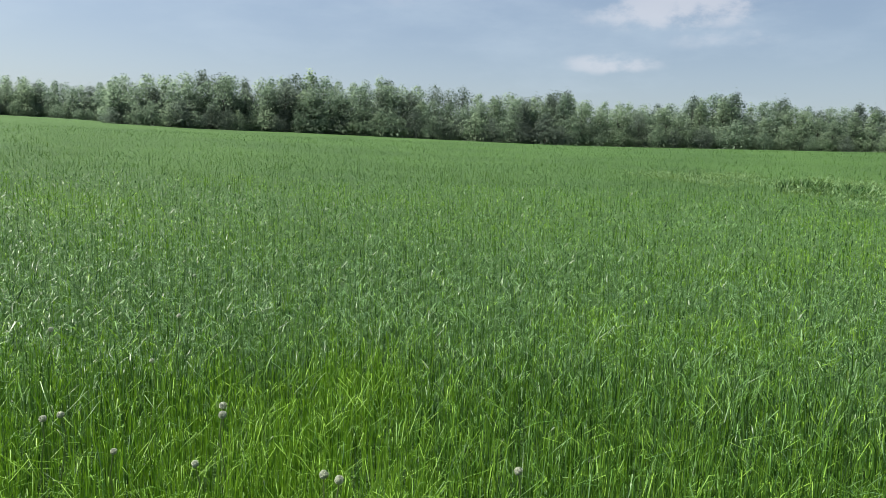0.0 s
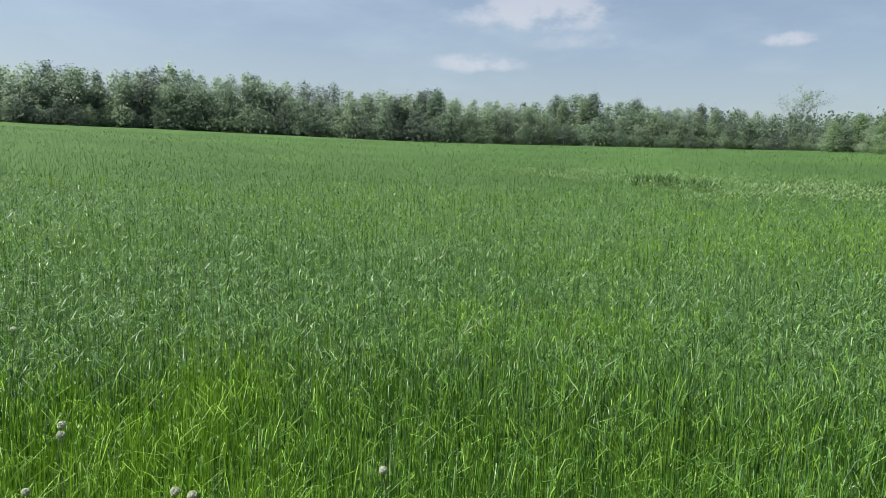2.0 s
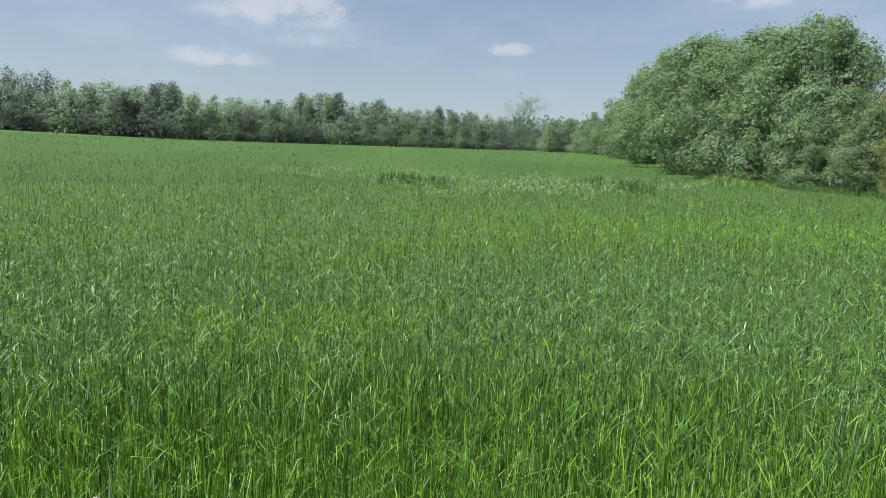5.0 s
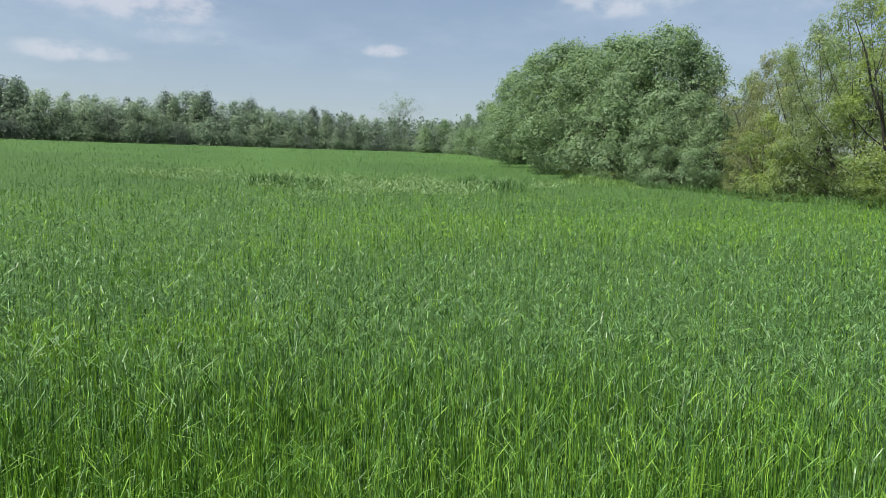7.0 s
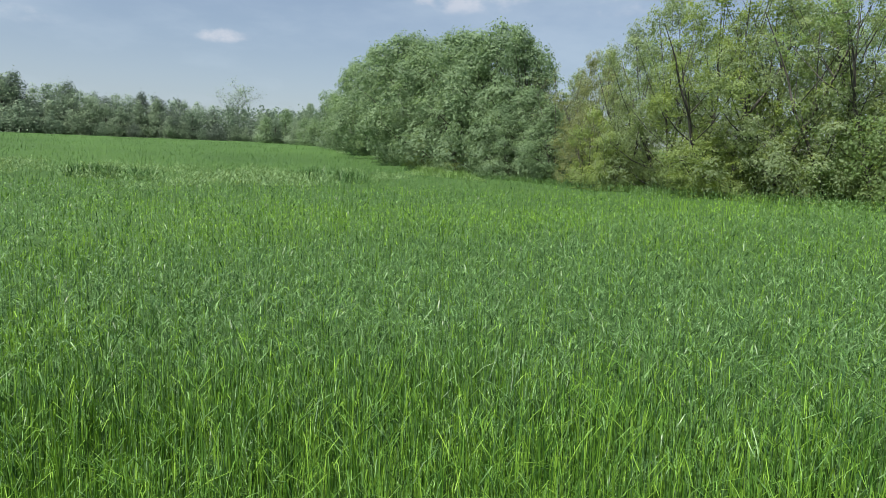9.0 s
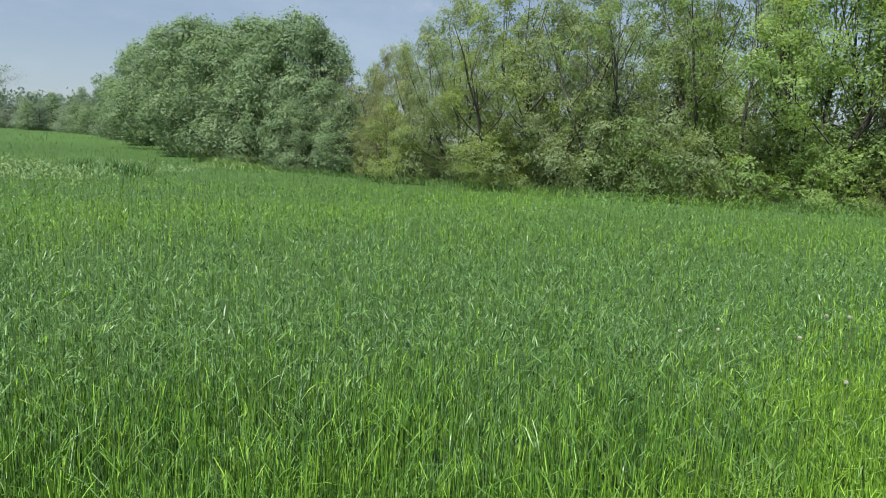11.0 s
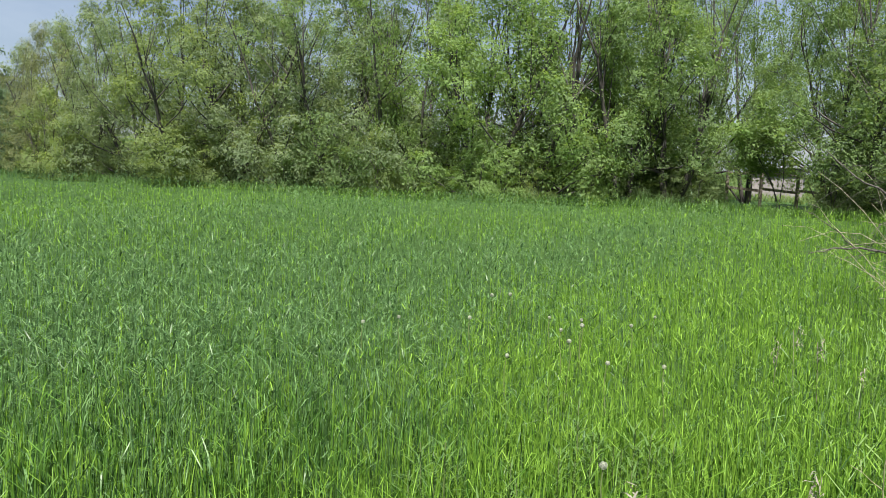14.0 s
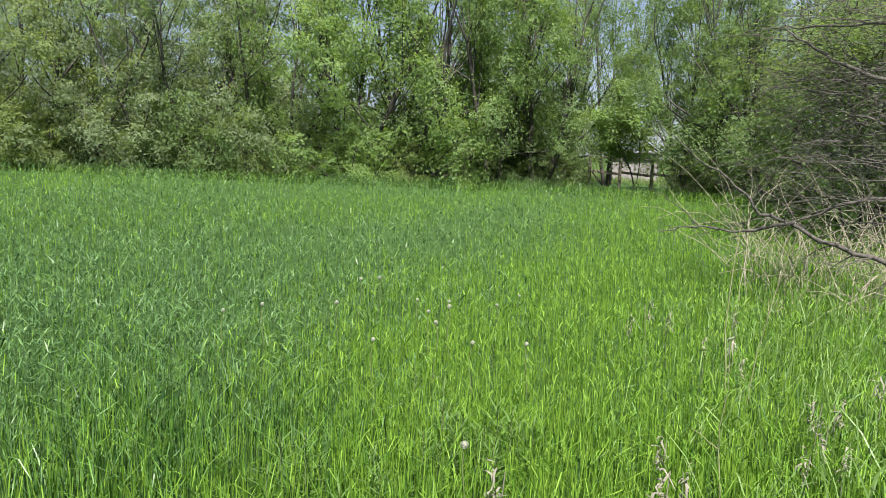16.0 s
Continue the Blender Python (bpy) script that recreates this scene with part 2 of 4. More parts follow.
def wave(x, y, scale, seed):
    """Smooth patchiness between 0 and 1."""
    g = np.random.default_rng(seed)
    out = np.zeros_like(x)
    for _ in range(7):
        a, k, p = g.uniform(0, 6.283), g.uniform(0.6, 1.9) / scale, g.uniform(0, 6.283)
        out += np.sin((x * np.cos(a) + y * np.sin(a)) * k * 6.283 + p)
    return 0.5 + out / 7.5


def blades(x, y, height, width, lean, levels, seed, base=0.0, droop=0.5, leaf=None, flop=58):
    """Corners and faces of tapering blades standing at x, y: upright stalks, and leaves that spring from them and fold over."""
    g = np.random.default_rng(seed)
    n = len(x)
    leaf = np.zeros(n, bool) if leaf is None else leaf
    side = g.uniform(0, 2 * np.pi, n)
    bend = g.uniform(0, 2 * np.pi, n)
    reach = height * lean * g.uniform(0.2, 1.0, n)
    drop = height * droop * np.clip(g.normal(0.1, 0.28, n), 0, 0.6)
    rise = np.radians(88 - flop * g.uniform(0, 1, n) ** (1.6 if flop < 80 else 0.8))
    fold = np.where(g.uniform(0, 1, n) < 0.5, g.uniform(0.7, 1.3, n), g.uniform(0.05, 0.55, n))
    z0 = land(x, y) + base
    dx, dy = np.cos(bend), np.sin(bend)
    sx, sy = np.cos(side) * width / 2, np.sin(side) * width / 2
    steps = {3: [(0.0, 0.8), (0.5, 1.0), (0.8, 0.75)], 2: [(0.05, 0.85), (0.6, 1.0)], 1: [(0.25, 1.0)]}[levels]
    pts = []
    for u, w in steps + [(1.0, 0.0)]:
        off = np.where(leaf, height * np.cos(rise) * u * (1 + 0.5 * fold * u), reach * u ** 1.5)
        up = np.where(leaf, height * np.sin(rise) * u - height * fold * np.clip(u - 0.45, 0, 1) ** 1.2 * 1.9, height * u - drop * np.clip(u - 0.55, 0, 1) ** 2 / 0.2)
        cx, cy = x + dx * off, y + dy * off
        z = np.maximum(z0 + up, z0 * 0 + land(x, y) + 0.01)
        if w:
            pts += [np.stack([cx - sx * w, cy - sy * w, z], -1), np.stack([cx + sx * w, cy + sy * w, z], -1)]
        else:
            pts.append(np.stack([cx, cy, z], -1))
    per = len(pts)
    v = np.stack(pts, 1).reshape(-1, 3)
    b = np.arange(n)[:, None] * per
    quads = [b + np.array([[2 * k, 2 * k + 1, 2 * k + 3, 2 * k + 2]]) for k in range(levels - 1)]
    tris = b + np.array([[2 * levels - 2, 2 * levels - 1, 2 * levels]])
    return v, (np.concatenate(quads) if quads else None), tris


def scatter(r0, r1, rho, az0, az1, seed):
    """Points in a ring sector, rho(r) to the square metre."""
    g = np.random.default_rng(seed)
    rr = np.linspace(r0, r1, 400)
    dens = rho(rr) * rr * radians(az1 - az0)
    cum = np.concatenate([[0], np.cumsum((dens[1:] + dens[:-1]) / 2 * np.diff(rr))])
    n = int(cum[-1])
    r = np.interp(g.uniform(0, cum[-1], n), cum, rr)
    a = np.radians(g.uniform(az0, az1, n))
    return r * np.sin(a), r * np.cos(a), r


def hedge_r(az):
    """How far off the hedge's foot stands, by heading."""
    return np.interp(az, [36, 39, 42.8, 46, 53, 61, 67, 74, 88, 97, 119, 125, 132, 140], [160, 118, 90, 58, 46, 37, 33.5, 31, 28.5, 28, 28, 25, 20, 14])


EDGE_X = [-30, -6, -2.3, -0.7, 0.4, 1.5, 2.4, 3.2, 3.7, 4.9, 9.0, 18.8, 40]
EDGE_Y = [7.0, 4.6, 3.6, 3.6, 2.3, 1.2, 0.7, 0.6, 0.4, -0.3, -2.0, -7.4, -16.0]
# greener islands in the rye: x, y, half width, half depth, share
ISLANDS = [(1.7, 5.6, 1.3, 0.5, 0.75), (-0.75, 3.9, 0.35, 0.5, 0.9), (9.5, 11.5, 5.0, 2.0, 0.6), (3.4, 9.5, 1.6, 0.8, 0.5), (14.0, 9.0, 4.0, 2.0, 0.6), (-5.0, 10.0, 2.5, 0.8, 0.45), (22.0, 9.0, 5.0, 4.0, 0.6)]


def meadow_share(x, y):
    """Share of bright meadow grass among the blue-green rye: all of it on the viewer's side of the crop's edge."""
    r = np.hypot(x, y)
    off = np.interp(x, EDGE_X, EDGE_Y) - y + 1.1 * (wave(x, y, 1.6, 3) - 0.5) + 1.6 * (wave(x, y, 6.0, 5) - 0.5) * np.clip(r / 8, 0, 1)
    edge = np.clip(0.5 + off / (1.3 + 0.13 * r), 0, 1)
    band = np.clip((wave(x, y, 9.0, 11) - 0.45) / 0.2, 0, 1) * np.clip((r - 8) / 8, 0, 1) * 0.55
    for cx, cy, w, d, amount in ISLANDS:
        band = np.maximum(band, amount * np.clip(1.6 - ((x - cx) / w) ** 2 - ((y - cy) / d) ** 2 + 1.2 * (wave(x, y, 1.4, 8) - 0.5), 0, 1))
    return np.maximum(np.maximum(edge * 0.92, band), 0.12 + 0.26 * np.clip((5.0 - r) / 2, 0, 1))


def in_lodged(x, y):
    """Where the rye lies beaten down, in streaks across the hollow."""
    r, az = np.hypot(x, y), np.degrees(np.arctan2(x, y))
    w = wave(x * 0.6, y * 1.5, 6.0, 21) * 0.6 + wave(x, y, 2.2, 22) * 0.4
    mid = np.interp(az, [8, 16, 24, 34, 42, 48], [50, 49, 39, 37, 40, 42])
    return (az > 8) & (az < 47.5) & (np.abs(r - mid) < np.interp(az, [8, 14, 22, 38, 47], [0, 7, 9, 9, 0]) * (0.5 + wave(x, y, 4.0, 24))) & (w > 0.50)


CLOCKS = [(-2.61, 5.68), (-2.04, 4.21), (-2.58, 3.72), (-1.72, 3.25), (-1.12, 2.70), (-1.08, 2.60), (-1.70, 2.49), (-1.74, 2.44), (-1.31, 2.20), (-0.99, 2.15),
          (-0.54, 2.14), (-0.48, 2.11), (0.11, 2.27), (5.68, -0.85), (5.62, -1.07), (5.44, -1.04), (5.29, -0.87), (4.98, -0.87), (4.60, -0.45), (5.59, -0.27),
          (6.53, -0.49), (4.50, -1.00), (4.46, -1.30), (5.48, -1.39), (5.80, -1.65), (5.55, 0.23), (6.59, -0.65), (5.36, 0.46), (3.14, -0.67)]


def crop(r0, r1, rho, stalk_w, leaf_w, leaf_len, levels, seed, tall, spread, mats, leafiness=0.6):
    """A ring of standing crop: thin stalks, and side leaves high on them that arch and fold over."""
    x, y, r = scatter(r0, r1, rho, -46, 146, seed)
    az = np.degrees(np.arctan2(x, y))
    keep = (r < hedge_r(np.clip(az, 36, 140)) + 1.0) | (az < 36)
    if r0 < 12:  # the plants stand in clumps, with shaded gaps between
        keep &= np.random.default_rng(seed + 9).uniform(0, 1, len(x)) < 0.25 + 1.4 * wave(x, y, 0.45, 61)
    x, y, r = x[keep], y[keep], r[keep]
    g = np.random.default_rng(seed + 50)
    share = meadow_share(x, y)
    pick = g.uniform(0, 1, len(x)) < share
    flat = in_lodged(x, y)
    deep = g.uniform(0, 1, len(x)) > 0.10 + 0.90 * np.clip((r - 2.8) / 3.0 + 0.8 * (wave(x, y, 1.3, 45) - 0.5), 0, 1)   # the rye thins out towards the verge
    h = tall * g.uniform(*spread, len(x)) * (0.93 + 0.14 * wave(x, y, 1.7, 31)) * (0.76 + 0.46 * wave(x, y, 0.3, 62))
    h = h * (1 - 0.16 * share)
    if r0 > 20:  # the crop grows a little taller in the lee of the hedge
        az = np.degrees(np.arctan2(x, y))
        h = h * (1 + 0.12 * np.clip(1 - (hedge_r(np.clip(az, 36, 140)) - r) / 9, 0, 1) * ((az > 42) & (az < 104)))
    if r0 < 7:  # the seed heads stand clear of the grass round them
        for cx, cy in CLOCKS:
            near = np.hypot(x - cx * 0.95, y - cy * 0.95) < 0.12
            h[near] = np.minimum(h[near], 0.42)
    leaf = g.uniform(0, 1, len(x)) < leafiness * np.where(pick, 0.95 if r0 < 4 else 0.72 if r0 < 12 else 0.85, 1.0)
    low = np.where(leaf, h * (1 - 0.72 * g.uniform(0, 1, len(x)) ** 1.3) - 0.06, 0.0)
    length = np.where(leaf, g.uniform(*leaf_len, len(x)), h * 0.84)
    width = np.where(leaf, leaf_w, stalk_w) * g.uniform(0.65, 1.25, len(x)) * (r / r0) ** 0.7
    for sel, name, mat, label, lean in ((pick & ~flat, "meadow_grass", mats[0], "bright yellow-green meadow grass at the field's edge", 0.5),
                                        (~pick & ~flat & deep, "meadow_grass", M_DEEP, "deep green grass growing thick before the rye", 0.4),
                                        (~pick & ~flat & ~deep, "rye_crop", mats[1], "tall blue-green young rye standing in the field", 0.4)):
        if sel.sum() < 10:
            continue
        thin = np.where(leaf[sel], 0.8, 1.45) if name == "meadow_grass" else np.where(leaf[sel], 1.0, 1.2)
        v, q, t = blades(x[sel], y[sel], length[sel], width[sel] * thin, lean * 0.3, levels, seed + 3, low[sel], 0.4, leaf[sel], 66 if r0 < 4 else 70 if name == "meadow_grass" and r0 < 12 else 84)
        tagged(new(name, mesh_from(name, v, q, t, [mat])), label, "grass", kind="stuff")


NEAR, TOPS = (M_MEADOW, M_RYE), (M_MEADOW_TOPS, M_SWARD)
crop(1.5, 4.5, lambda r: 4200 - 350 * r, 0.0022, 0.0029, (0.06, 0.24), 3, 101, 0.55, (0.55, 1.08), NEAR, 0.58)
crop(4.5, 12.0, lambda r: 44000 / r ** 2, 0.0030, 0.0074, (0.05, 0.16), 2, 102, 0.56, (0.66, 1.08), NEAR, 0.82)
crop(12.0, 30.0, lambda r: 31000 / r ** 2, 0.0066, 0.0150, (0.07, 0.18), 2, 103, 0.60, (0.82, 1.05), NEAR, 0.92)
crop(30.0, 140.0, lambda r: 36000 / r ** 2, 0.0200, 0.0260, (0.10, 0.24), 1, 104, 0.62, (0.92, 1.04), TOPS, 0.92)


# short grass of the verge round and behind the viewer
x, y, r = scatter(0.05, 1.5, lambda r: 700 + 0 * r, 0, 360, 171)
x2, y2, r2 = scatter(1.5, 16, lambda r: 900 / r ** 1.0, 146, 314, 172)
x, y = np.concatenate([x, x2]), np.concatenate([y, y2])
v, q, t = blades(x, y, rng.uniform(0.08, 0.26, len(x)), rng.uniform(0.004, 0.009, len(x)), 0.7, 1, 173)
tagged(new("verge_grass", mesh_from("verge_grass", v, q, t, [M_MEADOW])), "short trodden grass on the verge of the field", "grass", kind="stuff")

# lodged rye, beaten flat in the hollow, and darker tufts standing out of it
x, y, r = scatter(26, 60, lambda r: 75 + 0 * r, 8, 47.5, 131)
keep = in_lodged(x, y)
x, y = x[keep], y[keep]
v, q, t = blades(x, y, rng.uniform(0.07, 0.15, len(x)), rng.uniform(0.03, 0.055, len(x)), 1.6, 2, 132, 0.06 + 0.40 * wave(x, y, 1.1, 133) ** 1.5)
tagged(new("lodged_rye", mesh_from("lodged_rye", v, q, t, [M_FLAT])), "pale rye beaten flat in a hollow of the field", "grass", kind="stuff")
for az, r, n, rad in ((21.6, 38.5, 160, 0.4), (22.5, 38, 220, 0.4), (23.4, 38.5, 120, 0.35), (25.5, 37, 100, 0.35), (26.3, 36, 60, 0.3), (38.4, 42, 160, 0.5), (40.6, 40, 120, 0.4), (42.0, 37, 130, 0.4), (14.6, 50, 90, 0.4)):
    a = radians(az)
    x = r * math.sin(a) + rng.normal(0, rad, n)
    y = r * math.cos(a) + rng.normal(0, rad * 0.6, n)
    v, q, t = blades(x, y, rng.uniform(0.45, 0.8, n), rng.uniform(0.03, 0.05, n), 0.8, 2, int(az * 10))
    tagged(new("rye_tuft", mesh_from("rye_tuft", v, q, t, [M_RYE])), "dark tuft of rye still standing in the beaten patch", "grass", kind="stuff")


# ---- trees ----
def tubes(segs, sides=5):
    """Tapering tubes along segments (p, q, r_p, r_q)."""
    p = np.array([s[0] for s in segs], float)
    q = np.array([s[1] for s in segs], float)
    rp, rq = np.array([s[2] for s in segs]), np.array([s[3] for s in segs])
    d = q - p
    d /= np.linalg.norm(d, axis=1, keepdims=True) + 1e-9
    a = np.cross(d, np.where(np.abs(d[:, 2:3]) > 0.9, [[1.0, 0, 0]], [[0, 0, 1.0]]))
    a /= np.linalg.norm(a, axis=1, keepdims=True) + 1e-9
    b = np.cross(d, a)
    th = np.arange(sides) * 2 * np.pi / sides
    ring = a[:, None] * np.cos(th)[None, :, None] + b[:, None] * np.sin(th)[None, :, None]
    v = np.concatenate([p[:, None] + ring * rp[:, None, None], q[:, None] + ring * rq[:, None, None]], 1).reshape(-1, 3)
    base = np.arange(len(segs))[:, None, None] * 2 * sides
    k = np.arange(sides)
    f = np.stack([k, (k + 1) % sides, (k + 1) % sides + sides, k + sides], -1)[None]
    return v, (base + f).reshape(-1, 4)


def stem_tube(line, radii, sides=6):
    """One connected tapering tube through the points of a line."""
    line = np.array(line, float)
    th = np.arange(sides) * 2 * np.pi / sides
    v = np.concatenate([p + np.stack([np.cos(th) * r, np.sin(th) * r, 0 * th], -1) for p, r in zip(line, radii)])
    k, n = np.arange(sides), len(line)
    q = np.concatenate([np.stack([k, (k + 1) % sides, (k + 1) % sides + sides, k + sides], -1) + i * sides for i in range(n - 1)])
    return v, q


def grow(seed, height, spread, stems=1, bare=0.15, limbs=16, twigs=5, trunk=0.16, lean=0.08, up=0.9, top=1.0, fine=True):
    """Wood of a tree: tapering segments, and the points from which its leaves spring."""
    g = np.random.default_rng(seed)
    segs, tips = [], []
    for s in range(stems):
        a = g.uniform(0, 6.283)
        out = lean * (1.0 if stems == 1 else 2.2) * g.uniform(0.5, 1.3)
        way = np.array([np.cos(a) * out, np.sin(a) * out, 1.0])
        here = np.array([np.cos(a), np.sin(a), 0]) * (0.0 if stems == 1 else trunk * 1.3)
        hgt = height * (1.0 if s == 0 else g.uniform(0.7, 0.97))
        n = 9
        line = [here]
        for k in range(n):
            way = way + np.array([*g.normal(0, 0.07, 2), 0])
            line.append(line[-1] + way / way[2] * hgt * 0.94 / n)
        line = np.array(line)
        rad = trunk / stems ** 0.4 * (1 - np.linspace(0, 1, n + 1) * 0.88)
        segs += [(line[k], line[k + 1], rad[k], rad[k + 1]) for k in range(n)]
        for k in range(limbs // stems):
            u = bare + (1 - bare) * ((k + g.uniform(0, 1)) / (limbs // stems)) ** 0.9
            u = min(u, 0.985)
            i = min(int(u * n), n - 1)
            start = line[i] + (line[i + 1] - line[i]) * (u * n - i)
            form = (0.55 + 0.45 * np.sin(np.pi * min(1, (u - bare) / (1 - bare) * 0.85 + 0.12))) * (1.0 if u < 0.75 else (1.25 - u) * 2.0 * top)
            length = spread * form * g.uniform(0.65, 1.15)
            b = g.uniform(0, 6.283)
            d = np.array([np.cos(b), np.sin(b), up * g.uniform(0.4, 1.3)])
            d /= np.linalg.norm(d)
            r0 = max(0.012, rad[i] * 0.5)
            p = start
            m = 4
            for j in range(m):
                d2 = d + g.normal(0, 0.16, 3) + np.array([0, 0, 0.05])
                q = p + d2 / np.linalg.norm(d2) * length / m
                segs.append((p, q, r0 * (1 - j / m * 0.85), r0 * (1 - (j + 1) / m * 0.85)))
                for _ in range(twigs if j else 1):
                    e = d2 + g.normal(0, 0.75, 3)
                    e /= np.linalg.norm(e)
                    w = q + e * length * g.uniform(0.15, 0.42)
                    if fine:
                        segs.append((q, w, r0 * 0.3, 0.006))
                    tips.append((q * 0.35 + w * 0.65, w, 0.5 + 0.5 * j / m))
                p = q
            tips.append((p, p + d * 0.15, 1.0))
    return segs, tips


def foliage(tips, count, size, cloud, seed, droop=0.25, aspect=0.55):
    """Kite-shaped leaves in uneven clumps round the twig ends."""
    g = np.random.default_rng(seed)
    a = np.array([t[0] for t in tips])
    b = np.array([t[1] for t in tips])
    w = np.array([t[2] for t in tips]) * g.uniform(0.25, 1.6, len(tips))
    k = g.choice(len(tips), count, p=w / w.sum())
    u = g.uniform(0, 1.1, (count, 1))
    c = a[k] * (1 - u) + b[k] * u + g.normal(0, 1, (count, 3)) * cloud * g.uniform(0.4, 1.2, (count, 1)) * [1, 1, 0.7]
    c[:, 2] = np.maximum(c[:, 2], 0.08)
    d = g.normal(0, 1, (count, 3)) - [0, 0, droop]
    d /= np.linalg.norm(d, axis=1, keepdims=True)
    mid = np.median(c, axis=0) * [1, 1, 0.6]
    away = c - mid
    away /= np.linalg.norm(away, axis=1, keepdims=True) + 1e-9
    nrm = g.normal(0, 0.5, (count, 3)) + [0, 0, 0.6] + 0.9 * away
    nrm /= np.linalg.norm(nrm, axis=1, keepdims=True)
    d -= 0.7 * (d * nrm).sum(1, keepdims=True) * nrm
    d /= np.linalg.norm(d, axis=1, keepdims=True) + 1e-9
    s = np.cross(d, nrm)
    s /= np.linalg.norm(s, axis=1, keepdims=True) + 1e-9
    L = size * g.uniform(0.55, 1.3, (count, 1))
    v = np.stack([c - d * L / 2, c + s * L * aspect / 2 - d * L * 0.08, c + d * L / 2, c - s * L * aspect / 2 - d * L * 0.08], 1).reshape(-1, 3)
    q = np.arange(count)[:, None] * 4 + np.array([[0, 1, 2, 3]])
    return v, q


def tree_kind(name, seed, height, spread, count, size, cloud, sides=4, **kw):
    segs, tips = grow(seed, height, spread, **kw)
    v, q = tubes(segs, sides)
    wood = mesh_from(name + "_trunk", v, q, None, [M_BARK])
    wood.shade_smooth()
    v, q = foliage(tips, count, size, cloud, seed + 1)
    return height, wood, mesh_from(name + "_crown", v, q, None, [M_MID])


def lobed_kind(name, seed, height, spread, count, size, lobes=16, low=0.02, taper=0.35, sides=3, stems=1, bulk=(0.28, 0.50), lean=0.10, out_to=(0.35, 0.85), tufts=0, corners=4, free=0.38, gather=0.27):
    """A tree whose crown is a heap of rounded boughs, thick with leaves to the ground."""
    g = np.random.default_rng(seed)
    segs = []
    lines = []
    rad = 0.018 / stems ** 0.35 * height * (1 - np.linspace(0, 1, 7) * 0.85)
    for st in range(stems):
        a = st * 6.283 / stems + g.uniform(0, 1)
        out = 0.0 if stems == 1 else lean * g.uniform(0.5, 1.4)
        line = [np.array([math.cos(a), math.sin(a), 0]) * (0 if stems == 1 else rad[0] * 1.4)]
        for k in range(6):
            line.append(line[-1] + np.array([*(g.normal(0, 0.014 * height, 2) + np.array([math.cos(a), math.sin(a)]) * out * height * 0.12), height * 0.115]))
        segs += [(line[k], line[k + 1], rad[k], rad[k + 1]) for k in range(6)]
        lines.append(line)
    vs, centres, radii = [], [], []
    for k in range(lobes):
        u = low + (1 - low) * (k + g.uniform(0, 1)) / lobes
        shape = math.sin(math.pi * min(1.0, 0.10 + 0.84 * u)) ** 0.8 * (1 - taper * u)
        a = k * 2.4 + g.normal(0, 0.5)
        rr = spread * shape * g.uniform(*out_to) * (1 if u < 0.9 else 0.3)
        lobe = spread * g.uniform(*bulk) * (1.1 - 0.45 * u)
        c = np.array([math.cos(a) * rr, math.sin(a) * rr, max(lobe * 0.75, u * height - lobe * 0.75)])
        centres.append(c)
        radii.append(lobe)
        line = min(lines, key=lambda l: np.hypot(*(l[3] - c)[:2]))
        i = max(0, min(5, int(c[2] / height / 0.115 * 0.65)))
        knee = (line[i] * 0.5 + c * 0.5) + np.array([0, 0, -0.06 * np.linalg.norm(c - line[i])])
        segs += [(line[i], knee, rad[i] * 0.45, rad[i] * 0.3), (knee, c, rad[i] * 0.3, 0.012)]
        for _ in range(2 if sides > 3 else 0):
            e = g.normal(0, 1, 3) + [0, 0, 0.5]
            segs.append((c, c + e / np.linalg.norm(e) * lobe * 0.9, 0.012, 0.004))
    w = np.array(radii) ** 2
    k = g.choice(lobes, count, p=w / w.sum())
    d = g.normal(0, 1, (count, 3)) + [0, 0, 0.25]
    if tufts:  # leaves gather in sprays, with gaps between them
        spray = g.normal(0, 1, (lobes, tufts, 3)) + [0, 0, 0.2]
        spray /= np.linalg.norm(spray, axis=2, keepdims=True)
        d = spray[k, (g.uniform(0, 1, count) ** 1.25 * tufts).astype(int)] + g.normal(0, gather, (count, 3)) * [1, 1, 0.75]
    d /= np.linalg.norm(d, axis=1, keepdims=True)
    ripple = 1 + 0.16 * np.sin(d[:, :1] * 7 + k[:, None]) * np.sin(d[:, 1:2] * 6 + 2 * k[:, None]) + 0.12 * np.sin(d[:, 2:] * 9 + k[:, None])
    c = np.array(centres)[k] + d * np.array(radii)[k, None] * ripple * (1 - 0.45 * g.uniform(0, 1, (count, 1)) ** 2.2) * [1.05, 1.05, 0.9] + g.normal(0, size * 0.35, (count, 3))
    c[:, 2] = np.maximum(c[:, 2], 0.1)
    way = g.normal(0, 1, (count, 3)) - [0, 0, 0.3]
    way /= np.linalg.norm(way, axis=1, keepdims=True)
    nrm = d + g.normal(0, free, (count, 3)) + [0, 0, 0.25]
    nrm /= np.linalg.norm(nrm, axis=1, keepdims=True)
    way -= 0.85 * (way * nrm).sum(1, keepdims=True) * nrm
    way /= np.linalg.norm(way, axis=1, keepdims=True) + 1e-9
    s = np.cross(way, nrm)
    s /= np.linalg.norm(s, axis=1, keepdims=True) + 1e-9
    L = size * g.uniform(0.55, 1.3, (count, 1))
    v = np.stack([c - way * L / 2, c + s * L * 0.32 - way * L * 0.06, c + way * L / 2, c - s * L * 0.32 - way * L * 0.06], 1).reshape(-1, 3)
    if corners == 3:
        v = np.stack([c - way * L * 0.45 + s * L * 0.3, c + way * L * 0.5, c - way * L * 0.4 - s * L * 0.3], 1).reshape(-1, 3)
    ids = np.arange(count)[:, None] * corners + np.arange(corners)[None]
